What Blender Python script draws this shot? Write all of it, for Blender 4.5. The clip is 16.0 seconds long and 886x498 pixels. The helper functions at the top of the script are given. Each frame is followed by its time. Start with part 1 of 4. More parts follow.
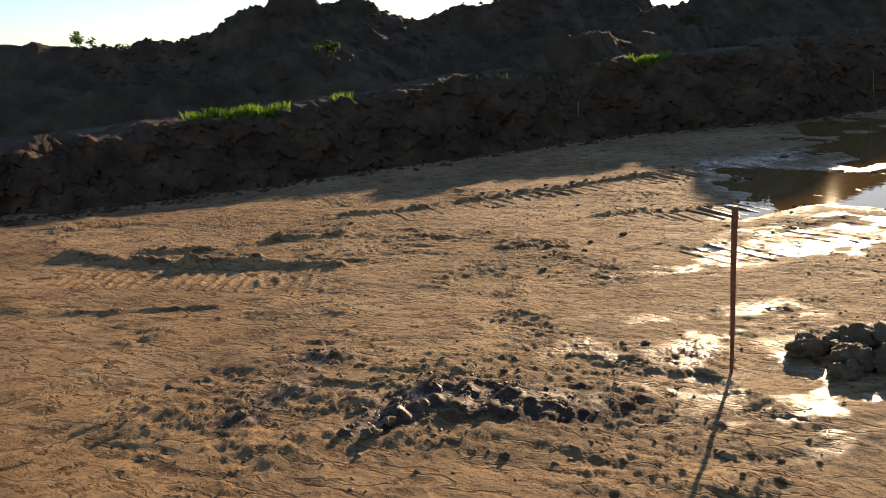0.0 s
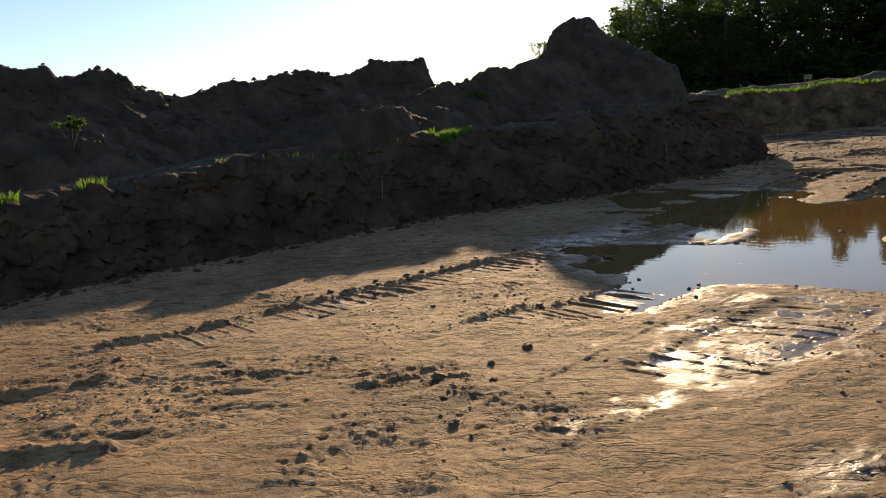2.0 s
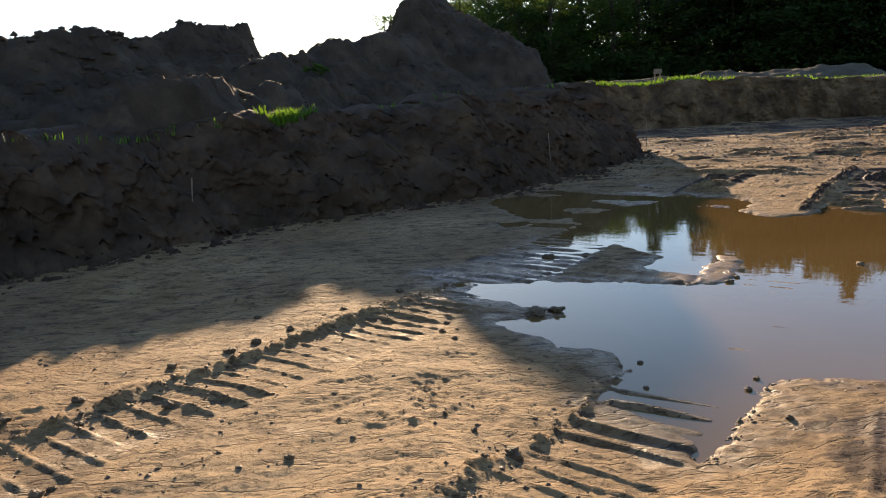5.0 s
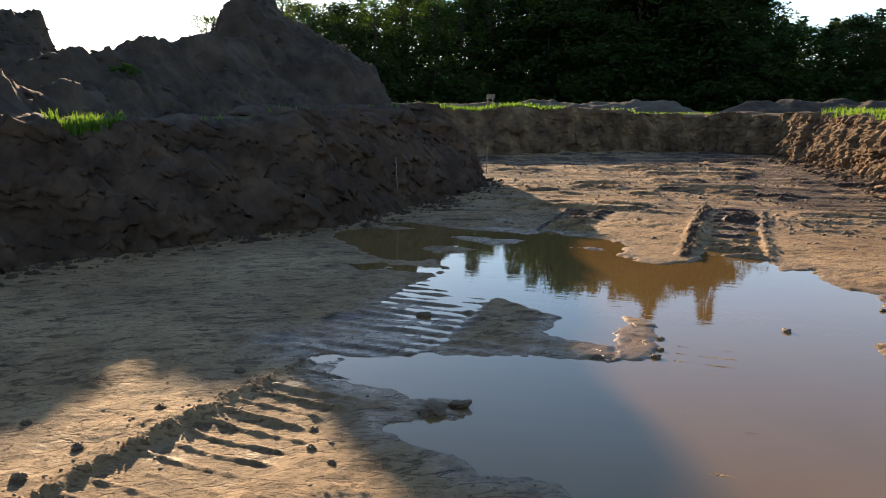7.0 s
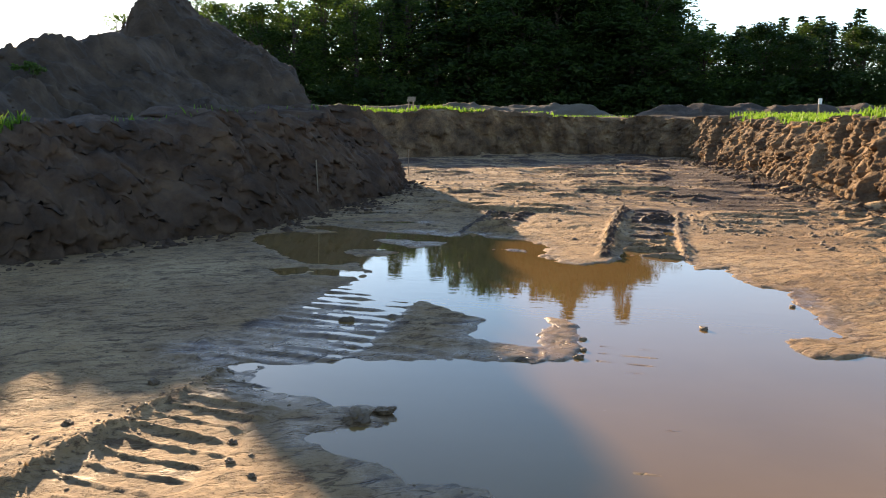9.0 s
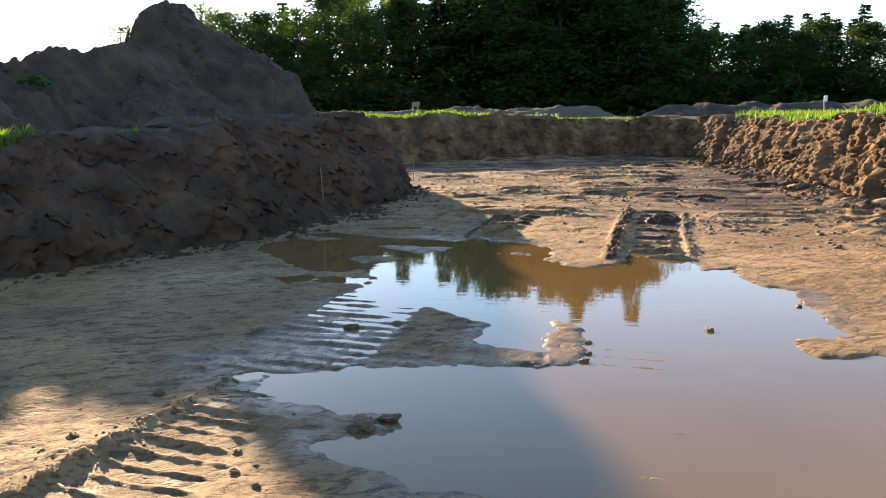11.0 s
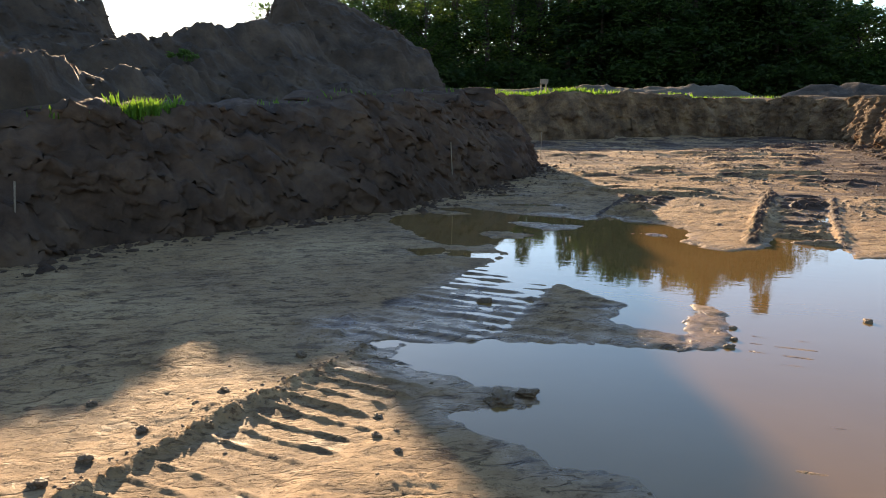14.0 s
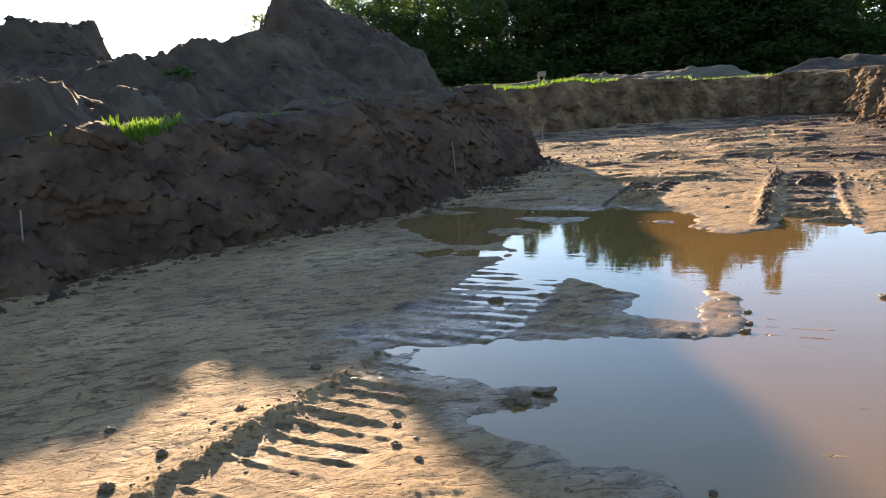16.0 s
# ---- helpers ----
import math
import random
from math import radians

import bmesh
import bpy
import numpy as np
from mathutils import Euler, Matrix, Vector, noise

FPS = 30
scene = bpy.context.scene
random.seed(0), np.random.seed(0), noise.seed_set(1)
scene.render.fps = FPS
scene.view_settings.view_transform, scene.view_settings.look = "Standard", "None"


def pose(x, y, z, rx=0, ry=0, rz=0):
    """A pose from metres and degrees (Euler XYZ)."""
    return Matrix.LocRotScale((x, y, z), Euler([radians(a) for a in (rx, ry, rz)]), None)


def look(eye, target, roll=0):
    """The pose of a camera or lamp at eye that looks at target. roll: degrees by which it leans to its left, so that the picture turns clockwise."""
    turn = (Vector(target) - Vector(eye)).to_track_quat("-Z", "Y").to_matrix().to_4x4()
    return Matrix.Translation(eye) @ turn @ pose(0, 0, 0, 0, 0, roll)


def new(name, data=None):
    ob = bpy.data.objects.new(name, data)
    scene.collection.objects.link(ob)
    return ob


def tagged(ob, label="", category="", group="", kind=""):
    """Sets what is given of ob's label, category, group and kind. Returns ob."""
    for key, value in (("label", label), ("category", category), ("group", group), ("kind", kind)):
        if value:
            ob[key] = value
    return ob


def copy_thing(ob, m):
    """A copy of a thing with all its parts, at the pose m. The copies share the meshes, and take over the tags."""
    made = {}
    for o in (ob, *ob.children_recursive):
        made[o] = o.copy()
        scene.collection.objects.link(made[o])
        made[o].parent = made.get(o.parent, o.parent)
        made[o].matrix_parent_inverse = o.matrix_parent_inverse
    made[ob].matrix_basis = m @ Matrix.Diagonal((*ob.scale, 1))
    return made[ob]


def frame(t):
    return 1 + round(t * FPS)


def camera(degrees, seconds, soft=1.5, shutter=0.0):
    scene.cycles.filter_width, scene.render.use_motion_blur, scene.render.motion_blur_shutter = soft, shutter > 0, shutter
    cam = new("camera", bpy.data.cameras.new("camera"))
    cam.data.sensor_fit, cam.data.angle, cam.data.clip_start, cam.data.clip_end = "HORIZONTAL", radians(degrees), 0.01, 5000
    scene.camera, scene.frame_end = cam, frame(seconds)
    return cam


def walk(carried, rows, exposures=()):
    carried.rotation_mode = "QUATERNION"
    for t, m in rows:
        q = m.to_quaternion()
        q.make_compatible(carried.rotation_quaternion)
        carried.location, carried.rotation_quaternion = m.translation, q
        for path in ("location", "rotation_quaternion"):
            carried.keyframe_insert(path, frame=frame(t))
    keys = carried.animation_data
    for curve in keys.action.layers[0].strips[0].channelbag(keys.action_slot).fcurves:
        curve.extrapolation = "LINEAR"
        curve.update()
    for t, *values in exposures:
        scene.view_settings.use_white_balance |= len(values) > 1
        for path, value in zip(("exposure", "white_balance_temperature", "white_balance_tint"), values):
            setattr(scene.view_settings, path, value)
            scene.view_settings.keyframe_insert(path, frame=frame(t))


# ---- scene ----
cam = camera(57.0, 16.0, 1.0)
PATH = [
    (0, (0.199, 0.012, 1.726), (1.099, 1.736, 1.26), -4.6),
    (0.5, (0.473, 0.741, 1.679), (1.41, 2.468, 1.303), -7.5),
    (1, (0.613, 1.376, 1.649), (1.71, 3.027, 1.385), -5.8),
    (1.5, (0.956, 1.926, 1.568), (2.122, 3.514, 1.224), -5.9),
    (2, (1.144, 2.595, 1.456), (2.529, 4.006, 1.152), -5.4),
    (2.5, (1.447, 3.159, 1.438), (2.893, 4.491, 1.074), -5.9),
    (3, (1.869, 3.673, 1.413), (3.394, 4.898, 1.0), -3.9),
    (3.5, (2.273, 4.239, 1.397), (3.826, 5.432, 0.991), -4.2),
    (4, (2.854, 4.693, 1.335), (4.388, 5.89, 0.872), -5.4),
    (4.5, (3.363, 5.171, 1.308), (4.986, 6.275, 0.925), -3.8),
    (5, (3.9, 5.633, 1.296), (5.548, 6.707, 0.938), -3.4),
    (5.1, (3.994, 5.722, 1.293), (5.653, 6.786, 0.951), -2.5),
    (7.5, (5.329, 6.9, 1.328), (7.201, 7.513, 0.985), -0.4),
    (8, (5.322, 6.851, 1.323), (7.211, 7.416, 0.987), -0.0),
    (8.5, (5.325, 6.871, 1.314), (7.233, 7.376, 0.987), 0.4),
    (11, (5.343, 6.834, 1.327), (7.25, 7.349, 1.013), -1.0),
    (11.5, (5.359, 6.887, 1.298), (7.247, 7.472, 0.992), -1.5),
    (12, (5.389, 6.971, 1.305), (7.249, 7.638, 0.995), -2.9),
    (12.5, (5.385, 7.002, 1.306), (7.222, 7.733, 1.005), -1.8),
    (13, (5.362, 6.974, 1.291), (7.173, 7.759, 0.968), -0.4),
    (13.5, (5.369, 6.925, 1.307), (7.186, 7.687, 0.965), -0.8),
    (14, (5.357, 6.99, 1.276), (7.16, 7.777, 0.915), -0.4),
    (14.5, (5.376, 6.986, 1.29), (7.168, 7.792, 0.915), -1.9),
    (15, (5.363, 6.987, 1.291), (7.158, 7.781, 0.909), -2.1),
    (15.5, (5.36, 6.998, 1.277), (7.155, 7.795, 0.898), -1.9),
    (16, (5.383, 6.995, 1.303), (7.177, 7.801, 0.939), -4.2),
]
EXPOSURES = [(0, 0.65, 7250, 16), (1, 0.5, 7250, 17), (2.5, 0.6, 7150, 15), (3.5, 0.9, 7050, 15), (5, 1.05, 6950, 15), (7.5, 1.35, 6950, 15), (8.5, 1.6, 6950, 15), (11, 1.85, 7000, 15), (12.5, 1.3, 6950, 15), (13.5, 1.45, 6950, 15), (14.0, 1.65, 6950, 15), (14.5, 1.8, 6950, 15), (16, 1.95, 6950, 15)]
walk(cam, [(t, look(eye, target, roll)) for t, eye, target, roll in PATH], EXPOSURES)

# ---------- light ----------
SUN_AZ, SUN_EL = 36.3, 12.6
sky_world = bpy.data.worlds.new("evening_sky")
scene.world = sky_world
sky_world.use_nodes = True
wn = sky_world.node_tree.nodes
wl = sky_world.node_tree.links
sky = wn.new("ShaderNodeTexSky")
sky.sky_type = "NISHITA"
sky.sun_disc = False
sky.sun_elevation = radians(SUN_EL)
sky.sun_rotation = radians(90 - SUN_AZ)
sky.air_density, sky.dust_density, sky.ozone_density = 0.9, 0.12, 2.4
wl.new(sky.outputs[0], wn["Background"].inputs[0])
wn["Background"].inputs[1].default_value = 0.12
sun_dir = Vector((math.cos(radians(SUN_EL)) * math.cos(radians(SUN_AZ)),
                  math.cos(radians(SUN_EL)) * math.sin(radians(SUN_AZ)), math.sin(radians(SUN_EL))))
sun_data = bpy.data.lights.new("sun", "SUN")
sun_data.energy, sun_data.angle, sun_data.color = 5.0, radians(0.6), (1.0, 0.775, 0.5)
sun = new("sun", sun_data)
sun.matrix_world = look(Vector((0, 0, 60)), Vector((0, 0, 60)) - sun_dir)


# ---------- numeric noise ----------
def lattice(ix, iy, iz, seed):
    h = (ix * 374761393 + iy * 668265263 + iz * 2147483647 + seed * 974711) & 0xFFFFFFFF
    h = ((h ^ (h >> 13)) * 1274126177) & 0xFFFFFFFF
    h = ((h ^ (h >> 16)) * 2246822519) & 0xFFFFFFFF
    return ((h ^ (h >> 15)) & 0xFFFFFF) / 8388607.5 - 1.0


def vnoise(x, y, seed=0):
    x, y = np.asarray(x, float), np.asarray(y, float)
    ix, iy = np.floor(x).astype(np.int64), np.floor(y).astype(np.int64)
    fx, fy = x - ix, y - iy
    ux, uy = fx * fx * (3 - 2 * fx), fy * fy * (3 - 2 * fy)
    a, b = lattice(ix, iy, 0, seed), lattice(ix + 1, iy, 0, seed)
    c, d = lattice(ix, iy + 1, 0, seed), lattice(ix + 1, iy + 1, 0, seed)
    return (a + (b - a) * ux) * (1 - uy) + (c + (d - c) * ux) * uy


def fbm(x, y, octaves=4, seed=0, gain=0.5):
    total, amp = 0.0, 1.0
    x, y = np.asarray(x, float), np.asarray(y, float)
    for k in range(octaves):
        total = total + amp * vnoise(x, y, seed + 17 * k)
        x, y = 0.8 * x * 2.03 - 0.6 * y * 2.03 + 5.2, 0.6 * x * 2.03 + 0.8 * y * 2.03 + 1.7
        amp *= gain
    return total


def smooth(a, b, v):
    t = np.clip((v - a) / (b - a), 0, 1)
    return t * t * (3 - 2 * t)


def inside_depth(px, py, poly):
    """Signed distance to a closed outline, positive inside."""
    best = np.full(px.shape, 1e9)
    odd = np.zeros(px.shape, bool)
    n = len(poly)
    for i in range(n):
        (ax, ay), (bx, by) = poly[i], poly[(i + 1) % n]
        ex, ey = bx - ax, by - ay
        t = np.clip(((px - ax) * ex + (py - ay) * ey) / (ex * ex + ey * ey), 0, 1)
        best = np.minimum(best, np.hypot(px - ax - t * ex, py - ay - t * ey))
        if ay != by:
            odd ^= ((ay > py) != (by > py)) & (px < ex * (py - ay) / ey + ax)
    return np.where(odd, best, -best)


# ---------- materials ----------
def material(name):
    m = bpy.data.materials.new(name)
    m.use_nodes = True
    nt = m.node_tree
    return m, nt, nt.nodes["Principled BSDF"]


def node(nt, kind, **sets):
    n = nt.nodes.new(kind)
    for k, v in sets.items():
        n.inputs[k].default_value = v
    return n


def ramp_node(nt, source, stops):
    r = nt.nodes.new("ShaderNodeValToRGB")
    els = r.color_ramp.elements
    while len(els) < len(stops):
        els.new(0.5)
    for e, (p, c) in zip(els, stops):
        e.position, e.color = p, (*c, 1)
    nt.links.new(source, r.inputs[0])
    return r


def noise_node(nt, scale, detail=6, rough=0.55, coord=None):
    n = node(nt, "ShaderNodeTexNoise", Scale=scale, Detail=detail, Roughness=rough)
    if coord is not None:
        nt.links.new(coord, n.inputs["Vector"])
    return n


def earth(name, stops, bump=0.5, bump_scale=18.0, rough=(0.75, 0.95), scale=1.3, spec=0.2):
    m, nt, p = material(name)
    pos = nt.nodes.new("ShaderNodeNewGeometry").outputs["Position"]
    big = noise_node(nt, scale, 5, 0.6, pos)
    fine = noise_node(nt, bump_scale, 8, 0.65, pos)
    mix = node(nt, "ShaderNodeMath")
    mix.operation = "MULTIPLY_ADD"
    nt.links.new(fine.outputs[0], mix.inputs[0])
    mix.inputs[1].default_value = 0.35
    nt.links.new(big.outputs[0], mix.inputs[2])
    off = node(nt, "ShaderNodeMath")
    off.operation = "SUBTRACT"
    nt.links.new(mix.outputs[0], off.inputs[0])
    off.inputs[1].default_value = 0.17
    col = ramp_node(nt, off.outputs[0], stops)
    nt.links.new(col.outputs[0], p.inputs["Base Color"])
    mr = node(nt, "ShaderNodeMapRange")
    nt.links.new(fine.outputs[0], mr.inputs[0])
    mr.inputs[3].default_value, mr.inputs[4].default_value = rough
    nt.links.new(mr.outputs[0], p.inputs["Roughness"])
    p.inputs["Specular IOR Level"].default_value = spec
    b = node(nt, "ShaderNodeBump", Strength=bump, Distance=0.04)
    nt.links.new(fine.outputs[0], b.inputs["Height"])
    nt.links.new(b.outputs[0], p.inputs["Normal"])
    return m


def plain(name, colour, rough=0.6, spec=0.3, vary=0.15, scale=12.0, metal=0.0):
    m, nt, p = material(name)
    pos = nt.nodes.new("ShaderNodeTexCoord").outputs["Object"]
    n = noise_node(nt, scale, 5, 0.6, pos)
    lo = tuple(c * (1 - vary) for c in colour)
    hi = tuple(min(1, c * (1 + vary)) for c in colour)
    r = ramp_node(nt, n.outputs[0], [(0.3, lo), (0.7, hi)])
    nt.links.new(r.outputs[0], p.inputs["Base Color"])
    p.inputs["Roughness"].default_value = rough
    p.inputs["Specular IOR Level"].default_value = spec
    p.inputs["Metallic"].default_value = metal
    return m


# wet sandy mud: its wetness comes with the ground mesh, which knows the puddle and the tracks
def mud_material():
    m, nt, p = material("wet_sandy_mud")
    L = nt.links
    pos = nt.nodes.new("ShaderNodeNewGeometry").outputs["Position"]
    att = nt.nodes.new("ShaderNodeAttribute")
    att.attribute_name = "wet"
    big = noise_node(nt, 0.55, 6, 0.6, pos)
    mid = noise_node(nt, 4.5, 8, 0.65, pos)
    fine = noise_node(nt, 60.0, 6, 0.7, pos)
    s = node(nt, "ShaderNodeMath")
    s.operation = "MULTIPLY_ADD"
    L.new(mid.outputs[0], s.inputs[0])
    s.inputs[1].default_value = 0.5
    L.new(big.outputs[0], s.inputs[2])
    col = ramp_node(nt, s.outputs[0], [(0.5, (0.2, 0.11, 0.045)), (0.72, (0.33, 0.2, 0.09)), (0.95, (0.43, 0.285, 0.145))])
    wetcol = node(nt, "ShaderNodeMix")
    wetcol.data_type = "RGBA"
    L.new(att.outputs["Fac"], wetcol.inputs[0])
    L.new(col.outputs[0], wetcol.inputs[6])
    wetcol.inputs[7].default_value = (0.12, 0.07, 0.036, 1)
    stain = noise_node(nt, 3.0, 9, 0.72, pos)
    blot = ramp_node(nt, stain.outputs[0], [(0.36, (0.55, 0.53, 0.52)), (0.5, (1, 1, 1)), (0.72, (1.0, 1.0, 1.0))])
    mul = node(nt, "ShaderNodeMix")
    mul.data_type, mul.blend_type = "RGBA", "MULTIPLY"
    mul.inputs[0].default_value = 0.85
    L.new(wetcol.outputs[2], mul.inputs[6])
    L.new(blot.outputs[0], mul.inputs[7])
    speck = noise_node(nt, 24.0, 5, 0.75, pos)
    dots = ramp_node(nt, speck.outputs[0], [(0.34, (0.42, 0.38, 0.36)), (0.44, (1, 1, 1)), (0.7, (1, 1, 1))])
    mul2 = node(nt, "ShaderNodeMix")
    mul2.data_type, mul2.blend_type = "RGBA", "MULTIPLY"
    mul2.inputs[0].default_value = 0.9
    L.new(mul.outputs[2], mul2.inputs[6])
    L.new(dots.outputs[0], mul2.inputs[7])
    soil = nt.nodes.new("ShaderNodeAttribute")
    soil.attribute_name = "soil"
    mps = nt.nodes.new("ShaderNodeMapping")
    mps.inputs["Scale"].default_value = (1.0, 0.4, 1.0)
    L.new(pos, mps.inputs[0])
    crumble = noise_node(nt, 1.5, 10, 0.7, mps.outputs[0])
    sadd = node(nt, "ShaderNodeMath")
    sadd.operation = "MULTIPLY_ADD"
    L.new(crumble.outputs[0], sadd.inputs[0])
    sadd.inputs[1].default_value = 0.9
    L.new(soil.outputs["Fac"], sadd.inputs[2])
    sfac = node(nt, "ShaderNodeMapRange")
    L.new(sadd.outputs[0], sfac.inputs[0])
    sfac.inputs[1].default_value, sfac.inputs[2].default_value = 0.7, 0.77
    mix3 = node(nt, "ShaderNodeMix")
    mix3.data_type = "RGBA"
    L.new(sfac.outputs[0], mix3.inputs[0])
    L.new(mul2.outputs[2], mix3.inputs[6])
    mix3.inputs[7].default_value = (0.07, 0.038, 0.021, 1)
    # thin shade of the scrapes put into the colour: darker in their low parts
    mpc = nt.nodes.new("ShaderNodeMapping")
    mpc.vector_type = "TEXTURE"
    mpc.inputs["Rotation"].default_value = (0, 0, radians(37))
    mpc.inputs["Scale"].default_value = (1.0, 3.0, 1.0)
    L.new(pos, mpc.inputs[0])
    scr = noise_node(nt, 11.0, 7, 0.62, mpc.outputs[0])
    scrape_shade = ramp_node(nt, scr.outputs[0], [(0.39, (0.4, 0.36, 0.34)), (0.43, (0.9, 0.88, 0.86)), (0.46, (1, 1, 1))])
    mul3 = node(nt, "ShaderNodeMix")
    mul3.data_type, mul3.blend_type = "RGBA", "MULTIPLY"
    mul3.inputs[0].default_value = 0.9
    L.new(mix3.outputs[2], mul3.inputs[6])
    L.new(scrape_shade.outputs[0], mul3.inputs[7])
    crack = noise_node(nt, 5.5, 3.5, 0.5, mpc.outputs[0])
    line = ramp_node(nt, crack.outputs[0], [(0.478, (1, 1, 1)), (0.492, (0.36, 0.32, 0.3)), (0.506, (0.36, 0.32, 0.3)), (0.516, (1, 1, 1))])
    where = noise_node(nt, 1.1, 5, 0.6, pos)
    gate = node(nt, "ShaderNodeMapRange")
    L.new(where.outputs[0], gate.inputs[0])
    gate.inputs[1].default_value, gate.inputs[2].default_value = 0.42, 0.55
    gate.inputs[3].default_value, gate.inputs[4].default_value = 0.05, 0.75
    mul4 = node(nt, "ShaderNodeMix")
    mul4.data_type, mul4.blend_type = "RGBA", "MULTIPLY"
    L.new(gate.outputs[0], mul4.inputs[0])
    L.new(mul3.outputs[2], mul4.inputs[6])
    L.new(line.outputs[0], mul4.inputs[7])
    L.new(mul4.outputs[2], p.inputs["Base Color"])
    # roughness: damp mud with a patchy film of water
    film = noise_node(nt, 6.0, 8, 0.72, pos)
    fa = node(nt, "ShaderNodeMath")
    fa.operation = "ADD"
    L.new(film.outputs[0], fa.inputs[0])
    L.new(att.outputs["Fac"], fa.inputs[1])
    mr = node(nt, "ShaderNodeMapRange")
    L.new(fa.outputs[0], mr.inputs[0])
    mr.inputs[1].default_value, mr.inputs[2].default_value = 0.78, 1.25
    mr.inputs[3].default_value, mr.inputs[4].default_value = 0.85, 0.24
    L.new(mr.outputs[0], p.inputs["Roughness"])
    p.inputs["Specular IOR Level"].default_value = 0.3
    grit = noise_node(nt, 17.0, 6, 0.68, pos)
    hs = node(nt, "ShaderNodeMath")
    hs.operation = "MULTIPLY_ADD"
    L.new(fine.outputs[0], hs.inputs[0])
    hs.inputs[1].default_value = 0.3
    L.new(grit.outputs[0], hs.inputs[2])
    dry = node(nt, "ShaderNodeMapRange")
    L.new(att.outputs["Fac"], dry.inputs[0])
    dry.inputs[1].default_value, dry.inputs[2].default_value = 0.25, 0.8
    dry.inputs[3].default_value, dry.inputs[4].default_value = 0.8, 0.12
    b1 = node(nt, "ShaderNodeBump", Strength=0.28, Distance=0.03)
    L.new(mid.outputs[0], b1.inputs["Height"])
    # thin scraped edges
    mp = nt.nodes.new("ShaderNodeMapping")
    mp.vector_type = "TEXTURE"
    mp.inputs["Rotation"].default_value = (0, 0, radians(37))
    mp.inputs["Scale"].default_value = (1.0, 3.0, 1.0)
    L.new(pos, mp.inputs[0])
    torn = noise_node(nt, 11.0, 7, 0.62, mp.outputs[0])
    edge = ramp_node(nt, torn.outputs[0], [(0.41, (0, 0, 0)), (0.43, (0.5, 0.5, 0.5)), (0.56, (0.55, 0.55, 0.55)), (0.58, (1, 1, 1))])
    b2 = node(nt, "ShaderNodeBump", Strength=1.0, Distance=0.026)
    L.new(edge.outputs[0], b2.inputs["Height"])
    b0 = node(nt, "ShaderNodeBump", Strength=0.8, Distance=0.02)
    L.new(line.outputs[0], b0.inputs["Height"])
    L.new(b1.outputs[0], b0.inputs["Normal"])
    L.new(b0.outputs[0], b2.inputs["Normal"])
    b = node(nt, "ShaderNodeBump", Strength=0.9, Distance=0.02)
    L.new(dry.outputs[0], b.inputs["Strength"])
    L.new(dry.outputs[0], b2.inputs["Strength"])
    L.new(hs.outputs[0], b.inputs["Height"])
    L.new(b2.outputs[0], b.inputs["Normal"])
    L.new(b.outputs[0], p.inputs["Normal"])
    return m


def water_material():
    m, nt, p = material("murky_water")
    L = nt.links
    pos = nt.nodes.new("ShaderNodeNewGeometry").outputs["Position"]
    big = noise_node(nt, 0.5, 4, 0.5, pos)
    col = ramp_node(nt, big.outputs[0], [(0.3, (0.16, 0.092, 0.03)), (0.7, (0.21, 0.124, 0.045))])
    L.new(col.outputs[0], p.inputs["Base Color"])
    p.inputs["Roughness"].default_value = 0.015
    p.inputs["IOR"].default_value = 1.33
    rip = node(nt, "ShaderNodeTexNoise", Scale=9.0, Detail=3.0, Roughness=0.5)
    mp = nt.nodes.new("ShaderNodeMapping")
    mp.inputs["Scale"].default_value = (1.0, 0.35, 1.0)
    L.new(pos, mp.inputs[0])
    L.new(mp.outputs[0], rip.inputs["Vector"])
    b = node(nt, "ShaderNodeBump", Strength=0.028, Distance=0.02)
    L.new(rip.outputs[0], b.inputs["Height"])
    L.new(b.outputs[0], p.inputs["Normal"])
    return m


def leaf_material(name, dark, light, through_colour):
    m, nt, p = material(name)
    L = nt.links
    geo = nt.nodes.new("ShaderNodeNewGeometry")
    r = ramp_node(nt, geo.outputs["Random Per Island"], [(0.0, dark), (1.0, light)])
    L.new(r.outputs[0], p.inputs["Base Color"])
    p.inputs["Roughness"].default_value = 0.55
    p.inputs["Specular IOR Level"].default_value = 0.25
    t = node(nt, "ShaderNodeBsdfTranslucent", Color=(*through_colour, 1))
    mix = node(nt, "ShaderNodeMixShader", Fac=0.52)
    L.new(p.outputs[0], mix.inputs[1])
    L.new(t.outputs[0], mix.inputs[2])
    L.new(mix.outputs[0], nt.nodes["Material Output"].inputs[0])
    return m


MUD = mud_material()
WATER = water_material()
TOPSOIL = earth("dark_topsoil", [(0.3, (0.035, 0.024, 0.016)), (0.55, (0.07, 0.048, 0.032)), (0.75, (0.115, 0.08, 0.052))], bump=0.8, bump_scale=14)
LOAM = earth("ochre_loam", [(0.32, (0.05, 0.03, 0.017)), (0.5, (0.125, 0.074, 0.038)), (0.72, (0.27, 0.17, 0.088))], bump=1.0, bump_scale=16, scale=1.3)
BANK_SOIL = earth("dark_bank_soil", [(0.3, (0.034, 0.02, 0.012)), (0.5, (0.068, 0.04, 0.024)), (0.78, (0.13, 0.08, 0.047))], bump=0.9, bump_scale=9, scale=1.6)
FIELD = earth("far_field_soil", [(0.3, (0.06, 0.045, 0.03)), (0.6, (0.11, 0.085, 0.055)), (0.8, (0.16, 0.13, 0.08))], bump=0.4, scale=0.4)
GRASS = leaf_material("grass_blades", (0.03, 0.085, 0.01), (0.10, 0.18, 0.022), (0.19, 0.34, 0.03))
